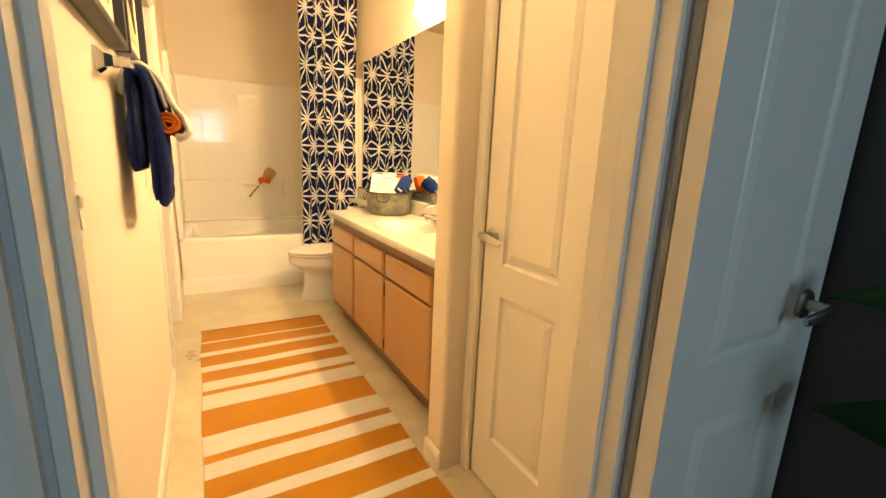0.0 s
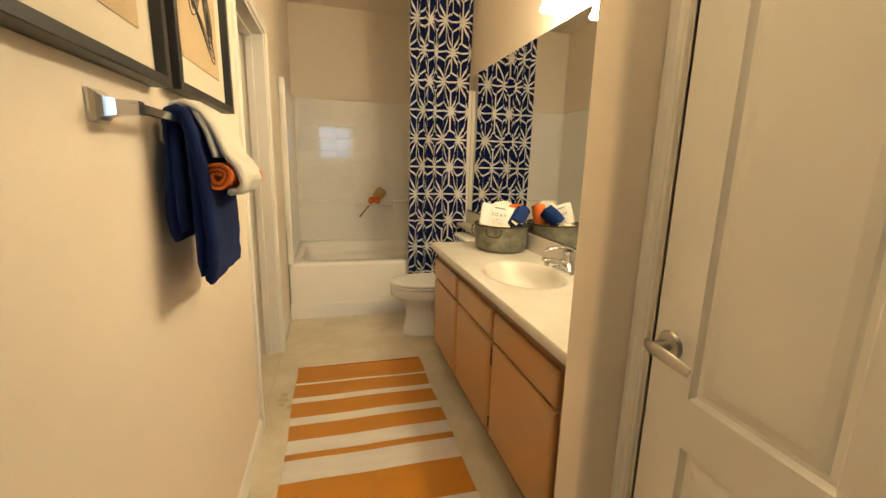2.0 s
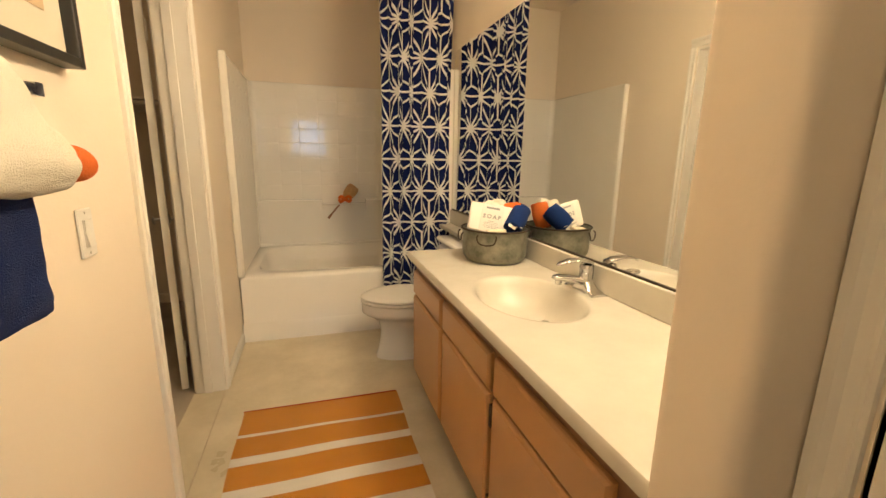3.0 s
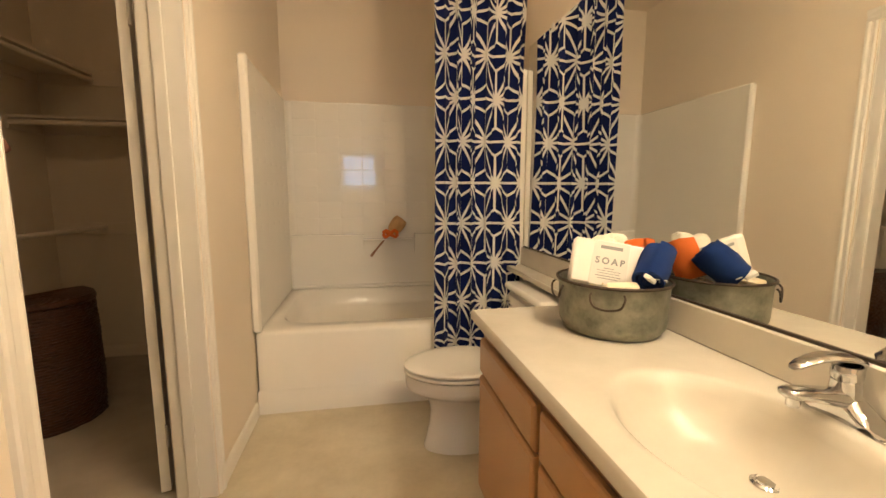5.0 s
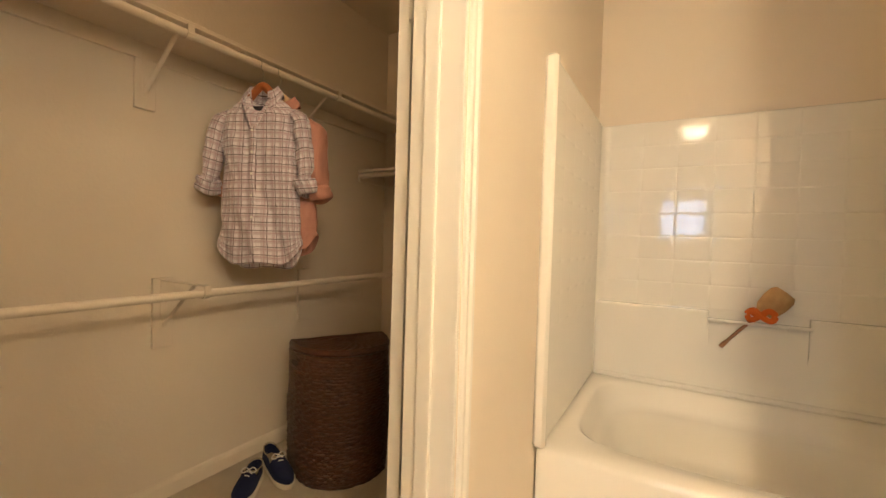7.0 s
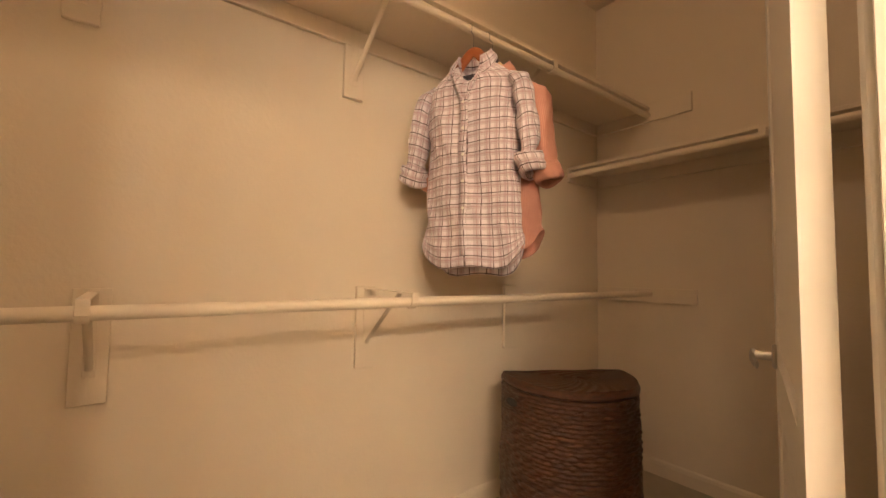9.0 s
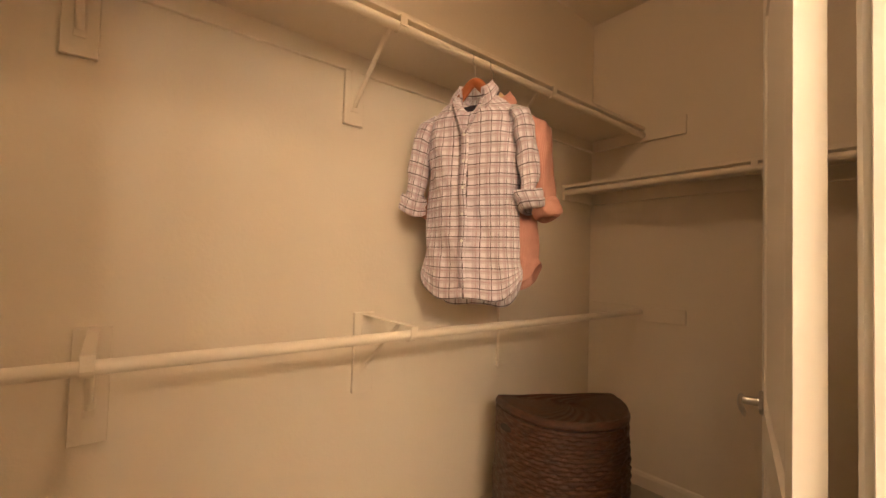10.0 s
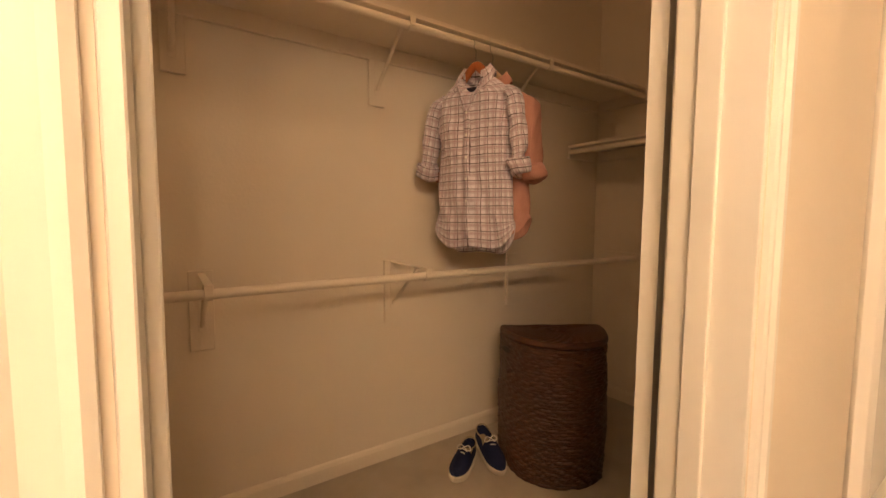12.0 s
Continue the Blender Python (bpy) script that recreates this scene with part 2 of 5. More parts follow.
def make_plaid():
    """White cotton woven with dark and pink checks (UV in metres)."""
    m, tree, bsdf = material("white_plaid_cotton")
    uv = tree.nodes.new("ShaderNodeUVMap")
    sep = tree.nodes.new("ShaderNodeSeparateXYZ")
    tree.links.new(uv.outputs["UV"], sep.inputs[0])
    fade = noise_tex(tree, 9.0, 3.0)
    col = mix_colour(tree, fade, (0.68, 0.63, 0.67), (0.76, 0.71, 0.74))

    def band(coord, pitch, off, width):
        w = math2(tree, "FLOORED_MODULO", math2(tree, "ADD", coord, off), pitch)
        return math2(tree, "LESS_THAN", w, width)

    for i in (0, 1):
        c = sep.outputs[i]
        p = 0.037
        col = mix_colour(tree, math2(tree, "MULTIPLY", band(c, p, 0.0, 0.0155), 0.55), col, (0.46, 0.36, 0.41))
        col = mix_colour(tree, math2(tree, "MULTIPLY", band(c, p, 0.0185, 0.0034), 0.90), col, (0.085, 0.05, 0.06))
        col = mix_colour(tree, math2(tree, "MULTIPLY", band(c, p, 0.029, 0.0022), 0.6), col, (0.40, 0.20, 0.20))
    tree.links.new(col, bsdf.inputs["Base Color"])
    bsdf.inputs["Roughness"].default_value = 0.88
    bsdf.inputs["Sheen Weight"].default_value = 0.2
    bump(tree, bsdf, noise_tex(tree, 38.0, 3.0), 0.35, 0.01)
    return m


def make_stripe():
    m, tree, bsdf = material("salmon_striped_cotton")
    uv = tree.nodes.new("ShaderNodeUVMap")
    sep = tree.nodes.new("ShaderNodeSeparateXYZ")
    tree.links.new(uv.outputs["UV"], sep.inputs[0])
    w = math2(tree, "LESS_THAN", math2(tree, "FLOORED_MODULO", sep.outputs[0], 0.008), 0.0035)
    fade = noise_tex(tree, 9.0, 3.0)
    base = mix_colour(tree, fade, (0.43, 0.185, 0.135), (0.50, 0.235, 0.175))
    tree.links.new(mix_colour(tree, math2(tree, "MULTIPLY", w, 0.45), base, (0.62, 0.36, 0.27)), bsdf.inputs["Base Color"])
    bsdf.inputs["Roughness"].default_value = 0.88
    bump(tree, bsdf, noise_tex(tree, 38.0, 3.0), 0.35, 0.01)
    return m


MIRROR, GLASS = make_mirror(), make_glass()
GLOW, DOME_GLOW = make_glow("glowing_frosted_glass", LAMP), make_glow("glowing_dome_glass", CLOSET_LAMP, (1.0, 0.69, 0.37, 1))
BATH_GLOW = make_glow("glowing_bathroom_dome_glass", BATH_LAMP)
STARBURST, PLAID, SALMON = make_starburst(), make_plaid(), make_stripe()


# ---- building helpers ----
def thing(name, base, label, category, group="", kind=""):
    """An Empty at the thing's base that will parent its parts; base is a place or a pose."""
    ob = new(name)
    ob.empty_display_size = 0.05
    ob.matrix_basis = base if isinstance(base, Matrix) else Matrix.Translation(base)
    return tagged(ob, label, category, group, kind)


def root_of(ob):
    while ob.parent:
        ob = ob.parent
    return ob


def part(name, bm, mat, parent=None, label="", local=False, smooth=False, angle=40):
    """One mesh object under a thing or under a part; bm is in world metres unless local."""
    if parent is not None and not local:
        bm.transform(root_of(parent).matrix_basis.inverted())
    bmesh.ops.recalc_face_normals(bm, faces=bm.faces)
    me = bpy.data.meshes.new(name)
    bm.to_mesh(me)
    bm.free()
    for one in (mat if isinstance(mat, (list, tuple)) else [mat]):
        me.materials.append(one)
    if smooth:
        me.polygons.foreach_set("use_smooth", [True] * len(me.polygons))
        me.set_sharp_from_angle(angle=radians(angle))
    ob = new(name, me)
    ob.parent = parent
    if label:
        ob["label"] = label
    return ob


def structure(name, bm, mat, label, category, smooth=False):
    ob = part(name, bm, mat, None, "", smooth=smooth)
    return tagged(ob, label, category, "", "structure")


def box(bm, x0, x1, y0, y1, z0, z1, bevel=0.0, m=None, seg=1):
    made = bmesh.ops.create_cube(bm, size=1.0)["verts"]
    bmesh.ops.scale(bm, vec=(x1 - x0, y1 - y0, z1 - z0), verts=made)
    bmesh.ops.translate(bm, vec=((x0 + x1) / 2, (y0 + y1) / 2, (z0 + z1) / 2), verts=made)
    if bevel:
        edges = list({e for v in made for e in v.link_edges})
        got = bmesh.ops.bevel(bm, geom=edges, offset=bevel, segments=seg, affect="EDGES", profile=0.5)
        made = list({v for f in got["faces"] for v in f.verts} | {v for v in made if v.is_valid})
    if m is not None:
        bmesh.ops.transform(bm, matrix=m, verts=made)
    return bm


def boxes(*rows, bevel=0.0):
    bm = bmesh.new()
    for r in rows:
        box(bm, *r, bevel=bevel)
    return bm


def grid_faces(bm, rings, closed=True, cap_start=False, cap_end=False):
    """Skins rings of places."""
    vs = [[bm.verts.new(p) for p in ring] for ring in rings]
    n = len(rings[0])
    for a, b in zip(vs, vs[1:]):
        for i in range(n if closed else n - 1):
            j = (i + 1) % n
            bm.faces.new((a[i], a[j], b[j], b[i]))
    if cap_start:
        bm.faces.new(vs[0][::-1])
    if cap_end:
        bm.faces.new(vs[-1])
    return vs


def tube(bm, path, radius, sides=10, caps=True, flat=1.0):
    """A round bar along places; radius is a number or one for each place."""
    path = [Vector(p) for p in path]
    rings = []
    up = Vector((0, 0, 1))
    for i, p in enumerate(path):
        d = (path[min(i + 1, len(path) - 1)] - path[max(i - 1, 0)]).normalized()
        side = d.cross(up)
        if side.length < 1e-3:
            side = d.cross(Vector((0, 1, 0)))
        side.normalize()
        other = side.cross(d).normalized()
        r = radius[i] if isinstance(radius, (list, tuple)) else radius
        rings.append([p + side * (r * math.cos(k * 2 * math.pi / sides)) + other * (r * flat * math.sin(k * 2 * math.pi / sides)) for k in range(sides)])
    grid_faces(bm, rings, True, caps, caps)
    return bm


def lathe(bm, profile, centre, sides=32, m=None, sx=1.0, sy=1.0):
    """Turns (radius, height) pairs about the upright through centre."""
    cx, cy, cz = centre
    rings = [[Vector((cx + sx * r * math.cos(k * 2 * math.pi / sides), cy + sy * r * math.sin(k * 2 * math.pi / sides), cz + h)) for k in range(sides)] for r, h in profile]
    if m is not None:
        rings = [[m @ p for p in ring] for ring in rings]
    grid_faces(bm, rings, True, True, True)
    return bm


def prism(bm, outline, axis, a, b, m=None):
    """Extrudes a flat outline of pairs along an axis from a to b (pairs fill the other two axes in order)."""
    def at(p, h):
        q = list(p)
        q.insert("xyz".index(axis), h)
        v = Vector(q)
        return m @ v if m is not None else v
    grid_faces(bm, [[at(p, a) for p in outline], [at(p, b) for p in outline]], True, True, True)
    return bm


def arc(p0, p1, p2, n=10):
    p0, p1, p2 = Vector(p0), Vector(p1), Vector(p2)
    return [(1 - t) ** 2 * p0 + 2 * t * (1 - t) * p1 + t * t * p2 for t in (i / n for i in range(n + 1))]


def spline(points, n=8):
    """A smooth line through places."""
    P = [Vector(p) for p in points]
    P = [2 * P[0] - P[1]] + P + [2 * P[-1] - P[-2]]
    out = []
    for i in range(1, len(P) - 2):
        for k in range(n):
            t = k / n
            out.append(0.5 * (2 * P[i] + (P[i + 1] - P[i - 1]) * t + (2 * P[i - 1] - 5 * P[i] + 4 * P[i + 1] - P[i + 2]) * t * t + (3 * P[i] - P[i - 1] - 3 * P[i + 1] + P[i + 2]) * t ** 3))
    return out + [P[-2]]


def uv_mesh(name, rows, cols, place, uvs, mat, parent, label="", closed=False, solid=0.0):
    """A sheet of rows x cols places with a UV of its own in metres, given thickness where asked."""
    verts = [place(i, j) for i in range(rows) for j in range(cols)]
    faces, loops = [], []
    for i in range(rows - 1):
        for j in range(cols if closed else cols - 1):
            k = (j + 1) % cols
            faces.append((i * cols + j, i * cols + k, (i + 1) * cols + k, (i + 1) * cols + j))
            loops += [uvs(i, j), uvs(i, j + 1), uvs(i + 1, j + 1), uvs(i + 1, j)]
    inv = root_of(parent).matrix_basis.inverted()
    me = bpy.data.meshes.new(name)
    me.from_pydata([inv @ Vector(v) for v in verts], [], faces)
    layer = me.uv_layers.new(name="UVMap")
    layer.data.foreach_set("uv", [c for p in loops for c in p])
    me.polygons.foreach_set("use_smooth", [True] * len(me.polygons))
    me.materials.append(mat)
    me.update()
    ob = new(name, me)
    ob.parent = parent
    if label:
        ob["label"] = label
    if solid:
        mod = ob.modifiers.new("thickness", "SOLIDIFY")
        mod.thickness, mod.offset = solid, 0.0
    return ob


# ---- plan ----
XL, XR = -0.18, 1.368          # bathroom side walls
XC = -1.77                     # closet long wall
T = 0.12                       # wall thickness
TL = 0.15                      # the closet wall is thicker
YB = 5.09                      # wall behind the tub
YC = 5.05                      # closet end wall
YN = 1.30                      # closet near wall
H = 2.83                       # ceiling
E0, E1 = 0.35, 0.47            # entry wall
JL, JR = -0.102, 0.64          # entry opening
C0, C1 = 2.468, 3.313           # closet opening
DH = 2.07                      # opening height
XD = 0.872                     # linen closet wall
S0, S1 = 1.18, 1.30            # wall stub at the vanity's end
SX = 0.765                     # its end

# floors and ceilings
structure("floor_1", boxes((XL, XR, E0, YB, -0.08, 0.0)), VINYL, "mottled beige sheet vinyl bathroom floor", "floor")
structure("floor_2", boxes((XC, XL, YN, YC, -0.08, 0.004)), CARPET, "beige cut pile carpet in the closet", "floor")
structure("floor_3", boxes((-2.6, 3.2, -3.3, E0, -0.08, 0.004)), CARPET, "beige cut pile carpet in the bedroom", "floor")
structure("ceiling_1", boxes((XL - TL, XR + T, E0, YB + T, H, H + 0.1)), CEILING_PAINT, "beige painted bathroom ceiling", "ceiling")
structure("ceiling_2", boxes((XC - T, XL - TL, YN - T, YB + T, H, H + 0.1)), CEILING_PAINT, "beige painted closet ceiling", "ceiling")
structure("ceiling_3", boxes((-2.7, 3.3, -3.42, E0, H, H + 0.1)), CEILING_PAINT, "painted bedroom ceiling", "ceiling")

# walls
structure("wall_left", boxes((XL - TL, XL, E1, C0, 0, H), (XL - TL, XL, C1, YB, 0, H), (XL - TL, XL, C0, C1, DH, H)), PAINT, "beige painted wall with a closet doorway", "wall")
structure("wall_right", boxes((XR, XR + T, S1, YB, 0, H)), PAINT, "beige painted wall behind the vanity", "wall")
structure("wall_back", boxes((XL - TL, XR + T, YB, YB + T, 0, H)), PAINT, "beige painted wall behind the bathtub", "wall")
stub = bmesh.new()
r = 0.02
outline = [(XR + T, S0), (XR + T, S1), (SX + r, S1)] + [(SX + r - r * math.sin(a), S1 - r + r * math.cos(a)) for a in (0.4, 0.8, 1.17)] + [(SX, S1 - r), (SX, S0 + r)] + [(SX + r - r * math.cos(a), S0 + r - r * math.sin(a)) for a in (0.4, 0.8, 1.17)] + [(SX + r, S0)]
prism(stub, outline, "z", 0, H)
structure("wall_stub", stub, PAINT, "beige wall end with rounded corners beside the vanity", "wall", smooth=True)
LY0, LY1, LH = 0.655, 1.13, 2.04
structure("wall_linen", boxes((XD, XD + T, E1, LY0, 0, H), (XD, XD + T, LY1, S0, 0, H), (XD, XD + T, LY0, LY1, LH, H)), PAINT, "beige wall with the linen closet doorway", "wall")
structure("wall_linen_back", boxes((XR, XR + T, E1, S0, 0, H)), PAINT, "plain wall inside the linen closet", "wall")
structure("wall_entry", boxes((-2.6, JL, E0, E1, 0, H), (JR, 3.2, E0, E1, 0, H), (JL, JR, E0, E1, DH, H)), [BEDROOM_PAINT], "grey painted bedroom wall with the bathroom doorway", "wall")
structure("wall_closet_long", boxes((XC - T, XC, YN - T, YC + T, 0, H)), CLOSET_PAINT, "beige painted long wall of the closet", "wall")
structure("wall_closet_end", boxes((XC, XL - TL, YC, YC + T, 0, H)), CLOSET_PAINT, "beige painted end wall of the closet", "wall")
structure("wall_closet_near", boxes((XC, XL - TL, YN - T, YN, 0, H)), CLOSET_PAINT, "beige painted near wall of the closet", "wall")
structure("wall_bedroom_west", boxes((-2.72, -2.6, -3.42, E1, 0, H)), BEDROOM_PAINT, "grey painted bedroom wall", "wall")
# the east wall takes the same shade-darkened colour
structure("wall_bedroom_east", boxes((3.2, 3.32, -3.42, E1, 0, H)), SHADED_WALL, "bedroom wall coloured dark taupe as if in shade", "wall")
WX0, WX1, WZ0, WZ1 = -0.17, 0.77, 1.35, 2.3
structure("wall_bedroom_south", boxes((-2.6, WX0, -3.42, -3.3, 0, H), (WX1, 3.2, -3.42, -3.3, 0, H), (WX0, WX1, -3.42, -3.3, 0, WZ0), (WX0, WX1, -3.42, -3.3, WZ1, H)), BEDROOM_PAINT, "grey painted bedroom wall with a window", "wall")
# added wall that fills the shaded area past the door with dark colour
structure("wall_added_return", boxes((1.16, 1.26, -0.9, E0, 0, H)), SHADED_WALL, "added wall return beside the open door, coloured dark as if in shade", "wall")

# bedroom window
win = thing("window_1", (0.3, -3.36, WZ0), "white vinyl bedroom window with a muntin grid", "window", kind="structure")
wf = boxes((WX0, WX0 + 0.05, -3.40, -3.33, WZ0, WZ1), (WX1 - 0.05, WX1, -3.40, -3.33, WZ0, WZ1), (WX0 + 0.05, WX1 - 0.05, -3.40, -3.33, WZ0, WZ0 + 0.05), (WX0 + 0.05, WX1 - 0.05, -3.40, -3.33, WZ1 - 0.05, WZ1), (WX0 + 0.05, WX1 - 0.05, -3.39, -3.34, 1.80, 1.845))
part("window_frame", wf, WINDOW_TRIM, win)
part("muntin", boxes((0.285, 0.315, -3.375, -3.355, WZ0 + 0.05, 1.80), (0.285, 0.315, -3.375, -3.355, 1.845, WZ1 - 0.05)), WINDOW_TRIM, win)
part("window_sill", boxes((WX0 - 0.04, WX1 + 0.04, -3.33, -3.26, WZ0 - 0.03, WZ0), bevel=0.004), WINDOW_TRIM, win)
for z0, z1 in ((WZ0 + 0.05, 1.80), (1.845, WZ1 - 0.05)):
    p = part("pane", boxes((WX0 + 0.05, WX1 - 0.05, -3.366, -3.362, z0, z1)), GLASS, win)
    p.visible_shadow = False

# trim: casings, jambs, baseboards
CASE = [(0.0, 0.0), (0.0, 0.009), (0.006, 0.013), (0.014, 0.010), (0.030, 0.010), (0.040, 0.016), (0.054, 0.017), (0.058, 0.012), (0.058, 0.0)]


def casing(name, plane, sign, axis, a, b, top, label, wide=1.0):
    """Moulded door trim round an opening from a to b on the plane of a wall that faces sign along axis."""
    bm = bmesh.new()
    flip = lambda u, d: (plane + sign * d, u) if axis == "x" else (u, plane + sign * d)
    prism(bm, [flip(a - 0.006 - u, d) for u, d in CASE], "z", 0, top + 0.006)
    prism(bm, [flip(b + 0.006 + u * wide, d) for u, d in CASE], "z", 0, top + 0.006)
    head = [(plane + sign * d, top + 0.006 + u) for u, d in CASE]
    if axis == "x":
        prism(bm, head, "y", a - 0.064, b + 0.006 + 0.058 * wide)
    else:
        prism(bm, head, "x", a - 0.064, b + 0.006 + 0.058 * wide)
    return structure(name, bm, TRIM, label, "door trim")


def jamb(name, axis, lo, hi, a, b, top, stop0, stop1, label):
    """Lining boards of an opening through a wall (lo to hi), with a door stop."""
    t, s = 0.012, 0.011
    rows = [(lo, hi, a, a + t, 0, top), (lo, hi, b - t, b, 0, top), (lo, hi, a + t, b - t, top - t, top),
            (stop0, stop1, a + t, a + t + s, 0, top - t), (stop0, stop1, b - t - s, b - t, 0, top - t), (stop0, stop1, a + t + s, b - t - s, top - t - s, top - t)]
    if axis == "y":
        rows = [(c, d, a_, b_, e, f) for a_, b_, c, d, e, f in rows]
    return structure(name, boxes(*rows, bevel=0.0015), TRIM, label, "door jamb")


casing("trim_1", XL, 1, "x", C0, C1, DH, "white moulded trim round the closet doorway", 0.75)
casing("trim_2", XL - TL, -1, "x", C0, C1, DH, "white moulded trim on the closet side", 0.5)
jamb("trim_3", "x", XL - TL, XL, C0, C1, DH, -0.285, -0.245, "white jamb of the closet doorway")
casing("trim_4", E0, -1, "y", JL, JR + 0.010, DH, "white moulded trim round the bathroom doorway")
jamb("trim_5", "y", E0, E1, JL, JR, DH, 0.386, 0.42, "white jamb of the bathroom doorway")
bm = bmesh.new()
prism(bm, [(XD - d, LY1 + 0.004 + u * 0.78) for u, d in CASE], "z", 0, LH + 0.006)
prism(bm, [(XD - d, LY0 - 0.004 - u) for u, d in CASE], "z", 0, LH + 0.006)
prism(bm, [(XD - d, LH + 0.006 + u) for u, d in CASE], "y", LY0 - 0.062, S0 - 0.001)
structure("trim_6", bm, TRIM, "white moulded trim round the linen closet door", "door trim")
jamb("trim_7", "x", XD + 0.002, XD + T, LY0 - 0.014, LY1 + 0.012, LH + 0.012, XD + 0.05, XD + 0.08, "white jamb of the linen closet")
BASE = [(0.0, 0.0), (0.011, 0.0), (0.011, 0.060), (0.007, 0.076), (0.003, 0.082), (0.0, 0.084)]


def baseboard(name, axis, plane, sign, a, b, z=0.0, mat=TRIM, label="white painted baseboard along the wall"):
    bm = bmesh.new()
    prism(bm, [(plane + sign * d, z + h) for d, h in BASE], "y" if axis == "x" else "x", a, b)
    return structure(name, bm, mat, label, "baseboard")


baseboard("baseboard_1", "x", XL, 1, E1, C0 - 0.066)
baseboard("baseboard_2", "x", XL, 1, C1 + 0.051, 3.94)
baseboard("baseboard_3", "x", XC, 1, YN, YC, 0.004, CLOSET_PAINT, "beige painted baseboard in the closet")
baseboard("baseboard_4", "y", YC, -1, XC + 0.012, XL - TL, 0.004, CLOSET_PAINT, "beige painted baseboard in the closet")
baseboard("baseboard_5", "x", SX, -1, S0, S1)
baseboard("baseboard_6", "x", XL - TL, -1, C1 + 0.066, YC - 0.012, 0.004, CLOSET_PAINT, "beige painted baseboard in the closet")
structure("threshold", boxes((XL - TL - 0.01, XL - 0.002, C0 + 0.012, C1 - 0.012, 0.0, 0.005), bevel=0.002), VINYL, "beige vinyl strip in the closet doorway", "threshold")

# ---- bathroom ----
def door_leaf(root, w, h, t=0.035, both=True):
    """A moulded two-panel door in its own axes: hinge edge at x = 0, face at y = 0 and y = t."""
    e = 0.012
    slab = part("slab", boxes((0, w, e, t - e, 0.0, h)), DOOR_PAINT, root, local=True)
    st, rail_t, low, mid0, mid1 = 0.105, 0.115, 0.20, 0.755, 0.865
    for y0, y1, s in ((0.0, e, -1), (t - e, t, 1)):
        fr = boxes((0, st, y0, y1, 0, h), (w - st, w, y0, y1, 0, h), (st, w - st, y0, y1, 0, low), (st, w - st, y0, y1, mid0, mid1), (st, w - st, y0, y1, h - rail_t, h))
        part("stile_and_rail", fr, DOOR_PAINT, root, local=True)
        out, into = (0.0, 1) if s < 0 else (t, -1)
        for z0, z1 in ((low, mid0), (mid1, h - rail_t)):
            bm = bmesh.new()
            ring = lambda d, y: [(st + d, y, z0 + d), (w - st - d, y, z0 + d), (w - st - d, y, z1 - d), (st + d, y, z1 - d)]
            deep = out + into * 0.0115
            grid_faces(bm, [ring(0.0, out + into * 0.001), ring(0.003, out + into * 0.006), ring(0.008, deep), ring(0.018, deep), ring(0.024, out + into * 0.0075), ring(0.040, out + into * 0.0030), ring(0.042, out + into * 0.0025)], True, False, True)
            part("panel", bm, DOOR_PAINT, root, local=True)
    return slab


def lever(root, x, z, y, side, reach, mat=NICKEL):
    """A door lever: rosette, neck and a curved handle that reaches along x."""
    bm = bmesh.new()
    m = pose(x, y, z, 90 * side, 0, 0)
    lathe(bm, [(0.0, 0), (0.031, 0), (0.032, 0.004), (0.028, 0.009), (0.012, 0.011), (0.011, 0.045), (0.0, 0.047)], (0, 0, 0), 28, m)
    ros = part("rosette", bm, mat, root, local=True, smooth=True)
    bm = bmesh.new()
    s = -side
    yy = y + s * 0.048
    pts = [(x - 0.020 * reach, yy - s * 0.002, z + 0.001), (x, yy + s * 0.003, z + 0.002), (x + 0.035 * reach, yy + s * 0.004, z), (x + 0.068 * reach, yy, z - 0.006), (x + 0.092 * reach, yy - s * 0.006, z - 0.012)]
    line = spline(pts, 6)
    tube(bm, line, [0.0035 + 0.0022 * math.sin(math.pi * (0.12 + 0.80 * k / (len(line) - 1))) for k in range(len(line))], 16, flat=2.5)
    part("lever", bm, mat, root, local=True, smooth=True)


def hinge(root, z):
    bm = bmesh.new()
    box(bm, -0.012, 0.0, 0.0, 0.003, z - 0.045, z + 0.045)
    lathe(bm, [(0.0, 0), (0.006, 0), (0.006, 0.09), (0.0, 0.09)], (-0.012, -0.004, z - 0.045), 12)
    part("hinge", bm, TRIM, root, "painted hinge", local=True, smooth=True)


closet_door = thing("door_1", pose(-0.376, 3.359, 0.015, 0, 0, 106.2), "white two-panel closet door standing open", "door", kind="structure")
door_leaf(closet_door, 0.76, 2.03)
lever(closet_door, 0.70, 0.875, 0.035, -1, -1)
lever(closet_door, 0.70, 0.875, 0.0, 1, -1)
for z in (0.245, 1.86):
    hinge(closet_door, z)
linen_door = thing("door_2", pose(XD + 0.041, LY0 + 0.002, 0.012, 0, 0, 90), "white two-panel linen closet door, closed", "door", kind="structure")
door_leaf(linen_door, 0.469, 2.02)
lever(linen_door, 0.425, 0.955, 0.035, -1, -1)
entry_door = thing("door_3", pose(JR + 0.004, E0 - 0.061, 0.015, 0, 0, -1.5), "white two-panel bathroom door swung wide open", "door", kind="structure")
door_leaf(entry_door, 0.496, 2.03)
lever(entry_door, 0.421, 0.945, 0.0, 1, -1)

# bathtub with its moulded surround
TY, TB, TZ = 3.955, YB - 0.006, 0.475
TX0, TX1 = XL + 0.006, XR - 0.006
tub = thing("bathtub", ((TX0 + TX1) / 2, 4.5, 0), "white acrylic alcove bathtub with a wide rim", "bathtub")


